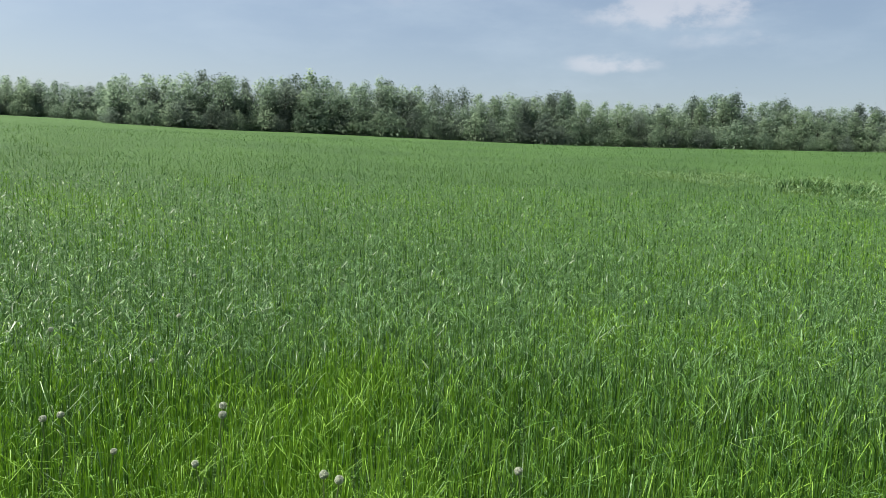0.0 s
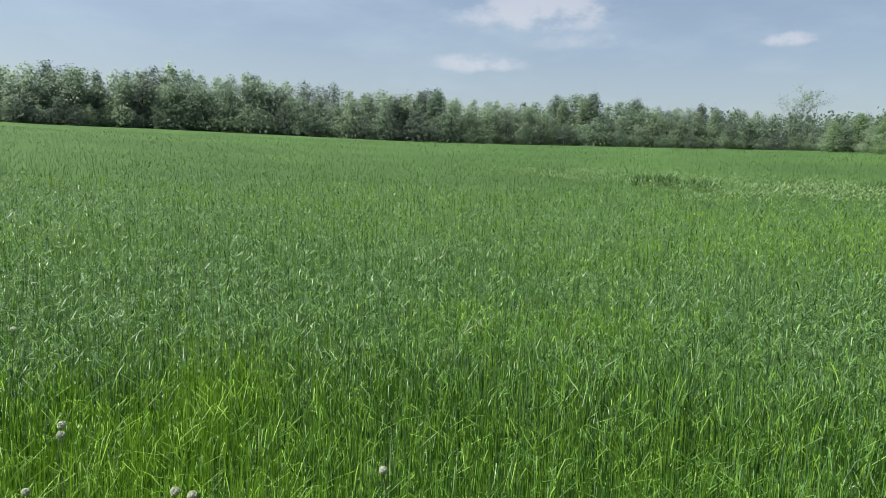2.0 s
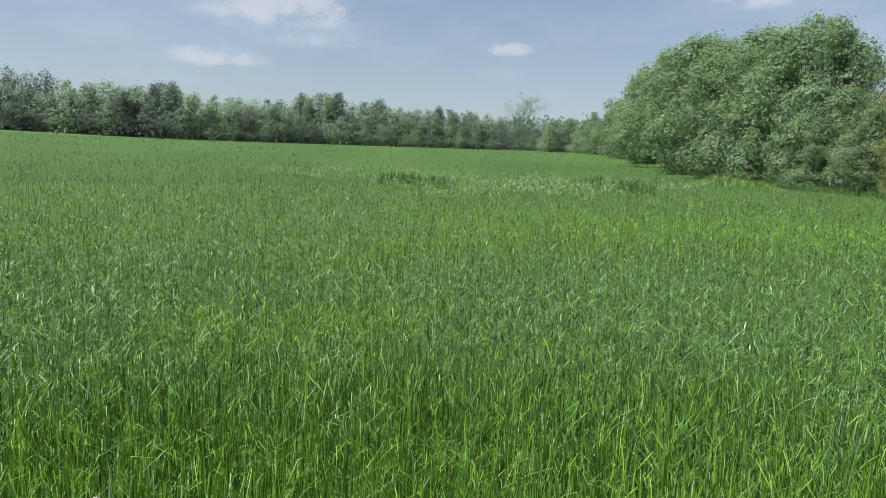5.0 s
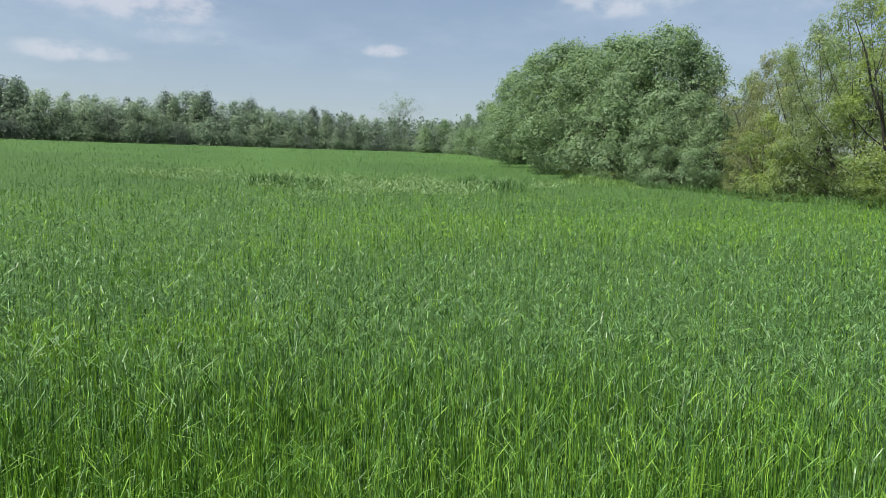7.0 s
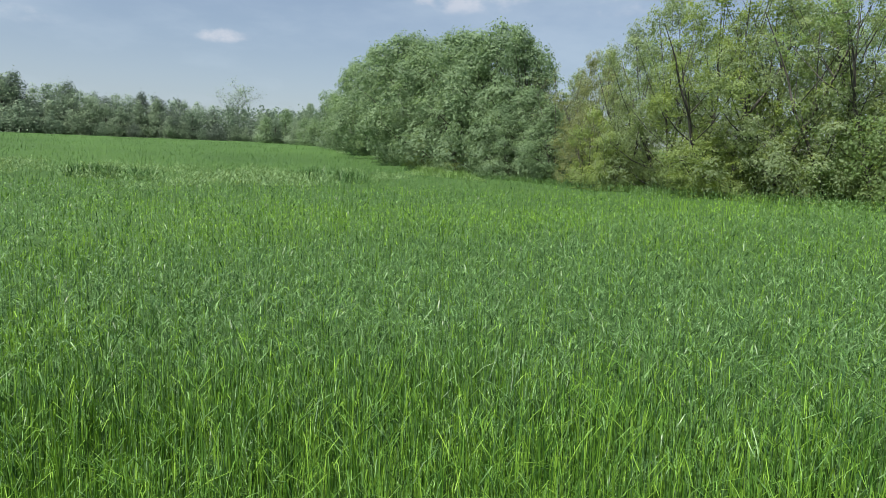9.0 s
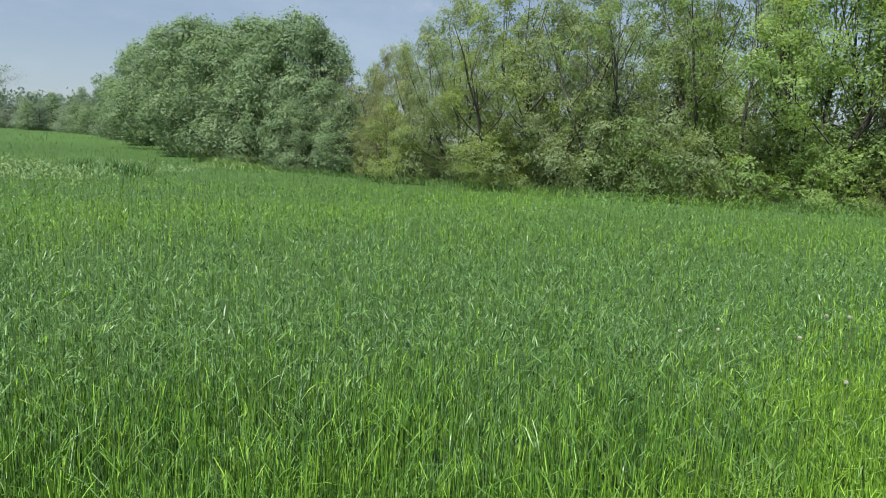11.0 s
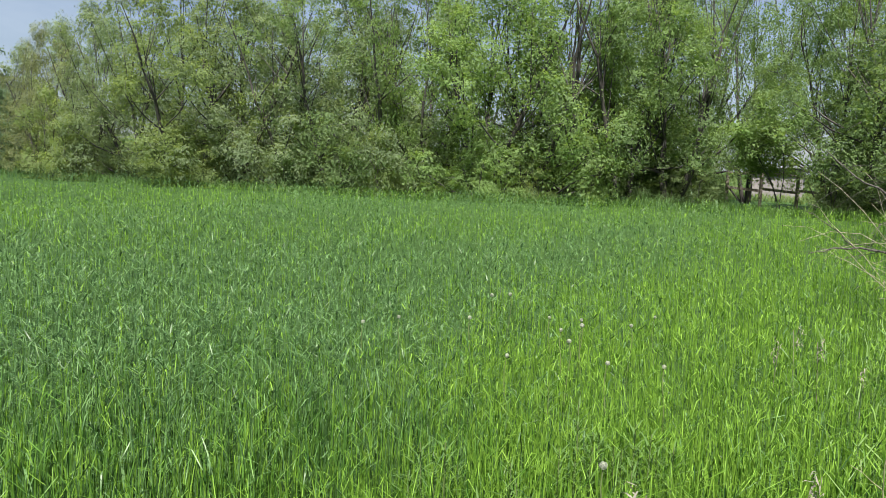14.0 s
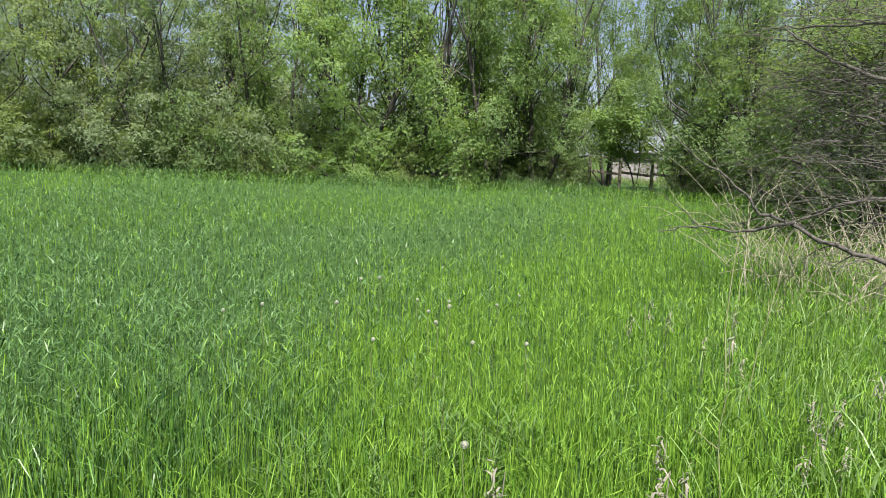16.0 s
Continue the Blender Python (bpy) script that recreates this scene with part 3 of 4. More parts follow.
    crown = mesh_from(name + "_crown", v, ids if corners == 4 else None, ids if corners == 3 else None, [M_MID])
    tv, tq = tubes(segs, sides)
    wood = mesh_from(name + "_trunk", tv, tq, None, [M_BARK])
    wood.shade_smooth()
    return height, wood, crown


def plant(name, kind, az, r, height, leaf, label, category="tree", group="", wide=1.0, turn=None, sink=0.05):
    """A tree or shrub: an Empty at its foot with trunk and crown."""
    base_h, wood, crown = kind
    a = radians(az)
    x, y = r * math.sin(a), r * math.cos(a)
    ob = tagged(new(name), label, category, group)
    s = height / base_h
    ob.matrix_world = Matrix.LocRotScale((x, y, float(land(x, y)) - sink), Euler((0, 0, turn if turn is not None else random.uniform(0, 6.283))), (s * wide, s * wide, s))
    t = new("trunk", wood)
    t.parent = ob
    c = new("crown", crown)
    c.parent = ob
    c.material_slots[0].link = "OBJECT"
    c.material_slots[0].material = leaf
    return ob


random.seed(11)
FAR = [lobed_kind("far_tree", 200 + k, 12, sp, 3200, 0.44, n, lo, tp, bulk=(0.36, 0.6), out_to=(0.1, 0.7), corners=3, free=0.15)
       for k, (sp, n, lo, tp) in enumerate([(3.8, 30, 0.02, 0.10), (4.4, 34, 0.02, 0.05), (3.4, 26, 0.02, 0.2), (4.0, 32, 0.02, 0.0), (3.2, 26, 0.04, 0.25), (3.6, 30, 0.05, 0.0)])]
FAR_BUSH = [lobed_kind("far_bush", 220 + k, 5, 2.8, 1500, 0.36, 14, 0.02, 0.3, bulk=(0.42, 0.62), corners=3, free=0.15) for k in range(2)]
# skyline of the far wood: heading and elevation of the tops
SKY_AZ = [-40, -37, -34, -31.7, -29.5, -27.5, -25, -22.8, -21, -18.2, -15, -12.9, -10.8, -8.6, -5, -1.8, 0.4, 4.6, 7.8, 10.5, 14.3, 17.3, 18.4, 20.6, 22.9, 25.5, 28, 30, 33.4, 35, 38, 41]
SKY_EL = [4.6, 4.6, 4.4, 4.4, 5.2, 5.55, 5.95, 6.25, 5.9, 6.0, 6.45, 5.5, 6.3, 5.9, 5.85, 5.5, 5.4, 5.65, 5.1, 5.0, 5.55, 5.75, 4.9, 5.3, 4.75, 4.9, 4.6, 4.5, 4.1, 4.2, 4.8, 5.0]
SKY_EL = [e + 0.1 + 0.25 * min(1, max(0, (12 - a) / 15)) for a, e in zip(SKY_AZ, SKY_EL)]
WOOD = "leafy tree in the distant wood beyond the field"
for row, (dr, low, high, step) in enumerate(((0, 0.30, 0.60, 1.0), (4, 0.66, 0.94, 1.2), (11, 0.92, 1.03, 1.1))):
    az = -39.0 + 0.3 * row
    while az < 41:
        r = (262 if az < -30.5 else 200) + dr + random.uniform(-2.5, 2.5)
        if az > 33:
            r = np.interp(az, [33, 41], [200, 150]) + dr
        top = 1.56 + r * math.tan(radians(np.interp(az, SKY_AZ, SKY_EL)))
        x, y = r * math.sin(radians(az)), r * math.cos(radians(az))
        h = max(3.0, (top - float(land(x, y))) * random.uniform(low, high))
        leaf = random.choice([M_HAZED_WOODS, M_HAZED_PALE, M_HAZED_WOODS, M_HAZED_PALE, M_HAZED_DUSKY])
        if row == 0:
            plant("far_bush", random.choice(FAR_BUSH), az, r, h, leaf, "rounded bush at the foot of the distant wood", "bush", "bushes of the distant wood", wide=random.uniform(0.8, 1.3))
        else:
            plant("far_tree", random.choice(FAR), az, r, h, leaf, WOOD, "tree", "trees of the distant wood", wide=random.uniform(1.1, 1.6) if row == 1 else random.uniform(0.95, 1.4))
        az += step * random.uniform(0.6, 1.4) * (200 / r)
for az, over in ((17.3, 1.04), (16.4, 1.0), (14.4, 1.03), (4.7, 1.05), (3.4, 1.0), (20.6, 1.05), (25.4, 1.04), (26.4, 1.0), (28.0, 1.02)):   # darker crowns that stand above the rest
    r = 209
    x, y = r * math.sin(radians(az)), r * math.cos(radians(az))
    top = 1.56 + r * math.tan(radians(np.interp(az, SKY_AZ, SKY_EL)))
    plant("far_tree", FAR[3], az, r, (top - float(land(x, y))) * over, M_HAZED_DUSKY, "dark-crowned tree in the distant wood beyond the field", "tree", "trees of the distant wood", wide=0.8)
for k, az in enumerate(np.arange(34.5, 42.5, 0.75)):   # where the wood runs into the hedgerow
    r = float(hedge_r(az)) + 4
    x, y = r * math.sin(radians(az)), r * math.cos(radians(az))
    h = 1.56 + r * math.tan(radians(random.uniform(3.4, 4.5))) - float(land(x, y))
    plant("far_tree", FAR[k % 4], az, r, h, random.choice([M_HAZED_WOODS, M_MAPLE, M_HAZED_PALE]), WOOD, "tree", "trees of the distant wood", wide=random.uniform(1.3, 1.8))
plant("thin_round_tree", tree_kind("round_tree", 231, 14, 4.4, 3600, 0.32, 0.6, 3, stems=3, bare=0.4, limbs=39, twigs=5, trunk=0.3, up=1.1, top=1.9), 31.9, 214, 14.9, M_HAZED_PALE, "round-headed thinly leaved tree above the distant wood", "tree")
plant("far_tree", FAR[3], 37.9, 150, 9.0, M_HAZED_PALE, WOOD, "tree", "trees of the distant wood", wide=0.7)

# undergrowth that closes the foot of the wood
n = 60000
az = rng.uniform(-40, 39, n)
r = np.where(az < -30.5, 262, np.interp(az, [33, 39], [200, 163])) + rng.uniform(1, 13, n)
x, y = r * np.sin(np.radians(az)), r * np.cos(np.radians(az))
z = land(x, y) + rng.uniform(0, 1, n) ** 1.1 * 9.0 * (0.45 + 0.8 * wave(x, y, 14, 71))
c = np.stack([x, y, z], -1)
d = rng.normal(0, 1, (n, 3))
d /= np.linalg.norm(d, axis=1, keepdims=True)
s = np.cross(d, rng.normal(0, 0.7, (n, 3)) + [0, -0.4, 0.5])
s /= np.linalg.norm(s, axis=1, keepdims=True)
v = np.stack([c - d * 0.34, c + s * 0.22, c + d * 0.34, c - s * 0.22], 1).reshape(-1, 3)
tagged(new("undergrowth", mesh_from("undergrowth", v, np.arange(n)[:, None] * 4 + np.array([[0, 1, 2, 3]]), None, [M_HAZED_WOODS])), "undergrowth along the foot of the distant wood, leaves paled for haze", "undergrowth", kind="stuff")

DENSE = [lobed_kind("maple", 300 + k, 11, sp, 25000, 0.23, n, 0.10, 0.22, 5, bulk=(0.24, 0.42), out_to=(0.25, 1.08), tufts=10, corners=3, free=0.4, gather=0.34) for k, (sp, n) in enumerate([(4.7, 46), (5.0, 50)])]
SHRUB = [tree_kind("shrub", 340 + k, 3.0, sp, 2300, 0.15, 0.28, 3, fine=False, stems=5, bare=0.03, limbs=25, twigs=4, trunk=0.05, lean=0.22, up=0.8)
         for k, sp in enumerate([1.2, 1.5])]
BIGSHRUB = [lobed_kind("tall_shrub", 345 + k, 4.5, 2.0, 6400, 0.125, 16, 0.0, 0.2, 4, 3, (0.26, 0.48), 0.2, tufts=12, corners=3) for k in range(3)]
HEDGE = [lobed_kind("box_elder", 330 + k, 11, sp, 29000, 0.122, n, 0.10, 0.10, 4, st, (0.19, 0.34), ln, (0.2, 1.15), 24, 3, 0.45, 0.23)
         for k, (sp, n, st, ln) in enumerate([(4.1, 46, 3, 0.34), (4.2, 50, 3, 0.26), (3.9, 44, 4, 0.30)])]
HIGH = [lobed_kind("box_elder", 335 + k, 12, sp, 27000, 0.122, n, 0.22, 0.05, 4, st, (0.18, 0.33), ln, (0.15, 1.2), 24, 3, 0.45, 0.23)
        for k, (sp, n, st, ln) in enumerate([(4.0, 44, 2, 0.20), (4.2, 46, 3, 0.28)])]
BARE = tree_kind("thin_tree", 360, 8.0, 1.5, 900, 0.10, 0.15, stems=3, bare=0.2, limbs=24, twigs=6, trunk=0.07, lean=0.06, up=1.6)

MAPLE = "tall dense maple in the hedgerow, leafy to the ground"
ELDER = "many-stemmed box elder in the hedgerow, loose spring leaves"
for az, r, h, k, leaf, wide in [(39.8, 122, 9.6, 0, M_MAPLE, 0.9), (41.6, 104, 12.9, 1, M_MAPLE, 1.0), (43.4, 88, 13.8, 0, M_MAPLE, 1.1), (45.3, 74, 13.2, 1, M_MAPLE, 1.1), (47.4, 65, 11.7, 0, M_MAPLE, 1.1),
                                (49.4, 61, 11.8, 1, M_MAPLE, 1.1), (51.4, 56, 11.2, 0, M_MAPLE, 1.1), (53.3, 53, 11.4, 1, M_MAPLE, 1.05), (55.0, 50, 10.6, 0, M_MAPLE, 0.8), (46.4, 76, 13.6, 0, M_MAPLE, 1.0), (50.4, 66, 12.6, 1, M_MAPLE, 1.0)]:
    plant("maple", DENSE[k], az, r, h, leaf, MAPLE, "tree", "hedgerow maples", wide)
for az, r, h in ((56.0, 47, 6.2), (57.4, 44, 4.8), (54.4, 47, 4.5), (43.0, 96, 8.0), (40.8, 118, 8.5)):   # lower growth that closes the row of maples
    plant("maple", DENSE[int(r) % 2], az, r, h, M_MAPLE, "low young maple filling the hedgerow's foot", "tree", "hedgerow maples", 1.15)
plant("thin_tree", BARE, 57.8, 44, 7.3, M_GREY, "thin half-bare young tree in a dip of the hedgerow", "tree")
for az, r, h, k, leaf, wide in [(60.6, 41, 7.6, 2, M_BROWN, 0.85), (61.9, 43, 7.9, 1, M_BROWN, 0.7), (63.7, 39, 8.8, 0, M_GREY, 0.8), (66.6, 37, 10.2, 1, M_GREY, 0.9), (70.0, 35, 10.5, 3, M_YELLOW, 1.0),
                                (73.5, 34.5, 11.0, 0, M_GREY, 1.0), (77.5, 34, 11.0, 1, M_GREY, 0.9), (81, 32.5, 11.5, 2, M_MID, 0.9), (84.5, 32.5, 11.5, 1, M_GREY, 0.9), (88, 32, 11.5, 2, M_BRIGHT, 0.8),
                                (92.8, 31, 12.0, 0, M_BRIGHT, 1.0), (96.6, 30.5, 12.0, 1, M_BRIGHT, 1.0), (100.6, 31, 12.0, 0, M_MID, 0.9), (104.0, 30.5, 12.5, 1, M_BRIGHT, 0.9), (107.6, 31, 12.0, 0, M_MID, 0.9),
                                (109.6, 34, 12.0, 1, M_BRIGHT, 0.75), (113.0, 40, 14.5, 1, M_MID, 0.62), (118.2, 33, 12.0, 1, M_BRIGHT, 0.72), (120.8, 31.5, 11.5, 0, M_MID, 0.9), (124.5, 29, 10.5, 0, M_MID, 1.0), (129, 26, 10, 1, M_MID, 1.0), (133.5, 24, 9.5, 0, M_MID, 1.0)]:
    plant("box_elder", HIGH[k % 2] if az > 98 else HEDGE[k % 3], az, r, h, leaf, ELDER, "tree", "hedgerow box elders", wide)
for az in np.concatenate([np.arange(59.5, 94, 5.2), [98.5, 102.5, 106, 119.6, 122.5, 126.5]]):  # a second rank behind
    plant("box_elder", (HIGH if az > 95 else HEDGE)[int(az * 10) % 2], az, float(hedge_r(az)) + random.uniform(8, 10), random.uniform(8, 10.5) * (0.8 if az < 63 else 1), random.choice([M_MID, M_GREY, M_DARK]), ELDER, "tree", "hedgerow box elders")
for az in np.arange(40, 131, 1.7):
    if 110.4 < az < 118.0:
        continue
    az += random.uniform(-0.6, 0.6)
    low = az > 97
    r = float(hedge_r(az)) + (random.uniform(2.2, 4.5) if low else random.uniform(1.6, 3.6))
    # the dark leaf here stands for shade at the hedge foot
    leaf = random.choice([M_DARK, M_DARK, M_MID] if low else [M_MID, M_DARK, M_DARK, M_DARK] if az > 58 else [M_DARK, M_DARK, M_MAPLE])
    h = random.uniform(1.2, 2.8) if low else random.choice([1.2, 1.6, 2.2, 3.0]) * random.uniform(0.85, 1.15)
    plant("shrub", random.choice(SHRUB if h < 2.0 and az > 56 else BIGSHRUB), az, r, h, leaf, "leafy shrub at the foot of the hedgerow", "shrub", "hedgerow shrubs", wide=random.uniform(0.9, 1.3))
for az in (79, 82, 86, 88.6, 91, 96.5, 97.6, 98.8, 99.9, 101, 102.2, 103.2, 104.4, 105.6, 106.6, 107.6, 108.8, 109.8, 120.6):   # low growth behind the trunks, dark leaves painting the shade under the crowns
    plant("shrub", BIGSHRUB[int(az) % 3], az, float(hedge_r(az)) + random.uniform(4, 7), random.uniform(2.6, 4.2), M_DARK, "shrub behind the trunks of the hedgerow, leaves darkened for the shade there", "shrub", "hedgerow shrubs", wide=1.4)
# brighter bushes that catch the light before the hedge
for az, h, leaf, wide in ((61.0, 4.6, M_YELLOW, 0.9), (62.6, 3.2, M_YELLOW, 1.0), (69.6, 3.0, M_YELLOW, 1.3), (71.2, 2.6, M_YELLOW, 1.2), (84.8, 3.2, M_YELLOW, 0.8), (92.6, 2.6, M_BRIGHT, 1.3), (94.6, 2.4, M_BRIGHT, 1.2), (97.5, 2.0, M_YELLOW, 1.1), (101.5, 1.6, M_BRIGHT, 1.0)):
    plant("shrub", BIGSHRUB[int(az) % 3], az, float(hedge_r(az)) + 0.9, h, leaf, "light yellow-green bush before the hedgerow", "shrub", "hedgerow shrubs", wide=wide)


# ---- behind the hedge: fence, low roof, bush in the gap ----
def part(name, bm, mat, parent, label=""):
    me = bpy.data.meshes.new(name)
    bm.to_mesh(me)
    bm.free()
    me.materials.append(mat)
    ob = new(name, me)
    ob.parent = parent
    return tagged(ob, label)


def bar(p, q, w, h):
    """A squared, slightly bevelled bar from p to q."""
    bm = bmesh.new()
    p, q = Vector(p), Vector(q)
    bmesh.ops.create_cube(bm, size=1)
    d = q - p
    m = Matrix.Translation((p + q) / 2) @ d.to_track_quat("X", "Z").to_matrix().to_4x4() @ Matrix.Diagonal((d.length, w, h, 1))
    bmesh.ops.transform(bm, matrix=m, verts=bm.verts)
    bmesh.ops.bevel(bm, geom=bm.edges, offset=min(w, h) * 0.12, segments=1, affect="EDGES")
    return bm


M_TIMBER = barky("weathered_timber", (0.10, 0.085, 0.065), (0.26, 0.23, 0.19), 14.0)
M_ROOF = plain("pale_grey_roof", (0.42, 0.43, 0.45), 0.6, (0.33, 0.34, 0.35), 3.0)
M_WALLB = plain("grey_boards", (0.25, 0.24, 0.23), 0.85, (0.18, 0.17, 0.16), 5.0)


def polar(az, r, z=0.0):
    x, y = r * math.sin(radians(az)), r * math.cos(radians(az))
    return Vector((x, y, float(land(x, y)) + z))


fence = tagged(new("rail_fence"), "weathered wooden post and rail fence behind the hedgerow", "fence")
posts = [polar(a, 35) for a in (111.6, 113.9, 116.3, 118.8)]
fence.location = posts[0]
for p in posts:
    part("post", bar(p - posts[0] - Vector((0, 0, 0.2)), p - posts[0] + Vector((0, 0, 1.55)), 0.12, 0.12), M_TIMBER, fence)
for a, b in zip(posts, posts[1:]):
    for z, sag in ((1.45, 0.05), (0.82, -0.1)):
        part("rail", bar(a - posts[0] + Vector((0, 0, z)), b - posts[0] + Vector((0, 0, z + sag)), 0.06, 0.12), M_TIMBER, fence)

shed = tagged(new("low_shed"), "low shed with a pale grey roof beyond the fence", "shed")
o = polar(116.8, 56)
shed.matrix_world = Matrix.Translation(o) @ Matrix.Rotation(radians(-28), 4, "Z")
for a, b, w, h, nm in (((-3.5, 0, 0.95), (3.5, 0, 0.95), 0.12, 1.9, "front_wall"), ((-3.5, 3, 0.95), (3.5, 3, 0.95), 0.12, 1.9, "back_wall"),
                       ((-3.44, 0.06, 0.95), (-3.44, 2.94, 0.95), 0.12, 1.9, "side_wall"), ((3.44, 0.06, 0.95), (3.44, 2.94, 0.95), 0.12, 1.9, "side_wall")):
    part(nm, bar(a, b, w, h), M_WALLB, shed)
part("roof", bar((-3.9, 1.5, 2.08), (3.9, 1.5, 2.0), 3.7, 0.12), M_ROOF, shed, "pale grey sheet roof")

plant("young_maple", tree_kind("young_maple", 381, 3.4, 1.25, 5200, 0.13, 0.22, stems=3, bare=0.38, limbs=22, twigs=5, trunk=0.035, lean=0.1, up=0.7, top=1.4), 115.2, 31, 3.9, M_BRIGHT, "young bright-leaved maple standing in a gap of the hedge", "tree", wide=0.95)

# sunlit yellowish pasture beyond the hedge, and rank weeds along its foot
x, y, r = scatter(42, 120, lambda r: 30000 / r ** 2, 60, 128, 151)
v, q, t = blades(x, y, rng.uniform(0.2, 0.45, len(x)), 0.012 * (r / 5) ** 0.8, 0.7, 1, 152)
tagged(new("pasture_grass", mesh_from("pasture_grass", v, q, t, [M_YELLOW])), "sunlit yellowish pasture beyond the hedgerow", "grass", kind="stuff")
az = rng.uniform(44, 131, 9000)
r = hedge_r(az) + rng.normal(0.9, 0.6, 9000)
x, y = r * np.sin(np.radians(az)), r * np.cos(np.radians(az))
v, q, t = blades(x, y, rng.uniform(0.30, 0.60, 9000) * (0.5 + 0.6 * wave(x, y, 4, 61)), rng.uniform(0.012, 0.03, 9000), 0.7, 2, 153)
tagged(new("rank_weeds", mesh_from("rank_weeds", v, q, t, [M_MEADOW_TOPS])), "rank grass and nettles along the foot of the hedgerow", "weeds", kind="stuff")
az = 45.8 + 6.7 * rng.uniform(0, 1, 5000) ** 1.2
r = np.interp(az, [45.8, 52.5], [53, 43.5]) + rng.normal(0, 0.9, 5000)
x, y = r * np.sin(np.radians(az)), r * np.cos(np.radians(az))
v, q, t = blades(x, y, rng.uniform(0.2, 0.62, 5000) * (0.3 + 0.9 * wave(x, y, 3.0, 81)) * np.clip((az - 45.6) / 1.5, 0.2, 1) * np.clip((52.7 - az) / 2.5, 0.2, 1), rng.uniform(0.03, 0.06, 5000), 0.8, 2, 154)
tagged(new("nettle_bank", mesh_from("nettle_bank", v, q, t, [M_COARSE])), "light green bank of nettles before the maples", "weeds", kind="stuff")


# ---- dead tree and bramble at the field's corner ----
def limb_mesh(name, line, r0, r1, mat, parent, seed, twig=0.0, twig_len=0.6, bow=0.0, label=""):
    """One dead limb along a line, roughly round, with its own side twigs."""
    g = np.random.default_rng(seed)
    pts = [np.array(line[0], float)]
    for a, b in zip(line, line[1:]):
        for k in range(1, 4):
            pts.append(np.array(a) + (np.array(b) - np.array(a)) * k / 3 + g.normal(0, 0.012, 3))
    pts = np.array(pts)
    n = len(pts) - 1
    rad = r0 + (r1 - r0) * np.linspace(0, 1, n + 1)
    segs = [(pts[k], pts[k + 1], rad[k], rad[k + 1]) for k in range(n)]

    def sprout(p, d, length, r, depth):
        for _ in range(3):
            d = d + g.normal(0, 0.22, 3) + np.array([0, 0, bow])
            d = d / np.linalg.norm(d)
            q = p + d * length / 3
            segs.append((p, q, r, r * 0.7))
            r *= 0.7
            if depth and g.uniform() < 0.75:
                e = d + g.normal(0, 0.7, 3)
                sprout(q, e / np.linalg.norm(e), length * 0.55, r * 0.8, depth - 1)
            p = q
    for k in range(1, n + 1):
        for _ in range(g.poisson(twig * 1.5)):
            d = (pts[k] - pts[k - 1]) / np.linalg.norm(pts[k] - pts[k - 1]) + g.normal(0, 0.8, 3)
            sprout(pts[k], d / np.linalg.norm(d), twig_len * g.uniform(0.5, 1.3), max(0.0035, rad[k] * 0.35), 2)
    v, q = tubes(segs, 5 if r0 > 0.01 else 3)
    me = mesh_from(name, v, q, None, [mat])
    me.shade_smooth()
    ob = new(name, me)
    ob.parent = parent
    return tagged(ob, label)


dead = tagged(new("dead_tree"), "bleached dead tree with fallen bare limbs at the field's corner", "dead tree")
dead.rotation_euler = (0, 0, radians(-0.3))
FOOT = (6.0, -6.9, 0.0)
DEAD_LIMBS = [([FOOT, (6.35, -6.1, 0.45), (6.78, -5.48, 0.70), (7.06, -5.14, 0.83), (7.25, -4.89, 0.99), (7.41, -4.67, 1.09), (7.51, -4.52, 1.27), (7.6, -4.37, 1.42), (7.75, -4.12, 1.62), (7.88, -3.88, 1.85)], 0.044, 0.006, 0.55, 0.55),
         ([(7.22, -4.93, 1.01), (7.37, -4.72, 0.93), (7.55, -4.46, 0.86), (7.72, -4.17, 0.90), (7.82, -3.99, 0.87), (7.93, -3.80, 0.83)], 0.026, 0.005, 0.5, 0.35),
         ([(7.72, -4.17, 0.90), (7.80, -4.03, 1.04), (7.92, -3.82, 1.23)], 0.012, 0.004, 0.3, 0.2),
         ([(6.2, -6.4, 1.4), (6.81, -5.43, 1.27), (7.02, -5.19, 1.19), (7.19, -4.97, 1.04)], 0.035, 0.014, 0.6, 0.5),
         ([(6.3, -6.2, 2.2), (6.89, -5.35, 2.46), (7.10, -5.09, 2.63), (7.25, -4.89, 2.80), (7.36, -4.73, 2.95)], 0.036, 0.010, 0.9, 0.6),
         ([(6.4, -6.1, 2.9), (6.92, -5.31, 2.96), (7.23, -4.91, 2.96), (7.41, -4.67, 2.96), (7.63, -4.32, 2.91)], 0.022, 0.004, 0.7, 0.55),
         ([(6.4, -6.1, 1.8), (6.85, -5.5, 2.0), (7.1, -5.2, 2.15), (7.3, -4.95, 2.1)], 0.02, 0.004, 0.9, 0.6),
         ([(6.4, -6.1, 1.5), (6.8, -5.5, 1.62), (7.1, -5.15, 1.72), (7.4, -4.8, 1.66), (7.6, -4.6, 1.5)], 0.016, 0.004, 0.8, 0.6),
         ([(6.4, -6.1, 2.5), (6.9, -5.5, 2.3), (7.2, -5.1, 2.35), (7.45, -4.8, 2.25)], 0.018, 0.004, 0.9, 0.6),
         ([FOOT, (6.1, -6.7, 0.9), (6.2, -6.4, 1.8), (6.3, -6.2, 2.6), (6.4, -6.0, 3.6), (6.6, -5.7, 4.4)], 0.11, 0.04, 0.6, 0.9)]
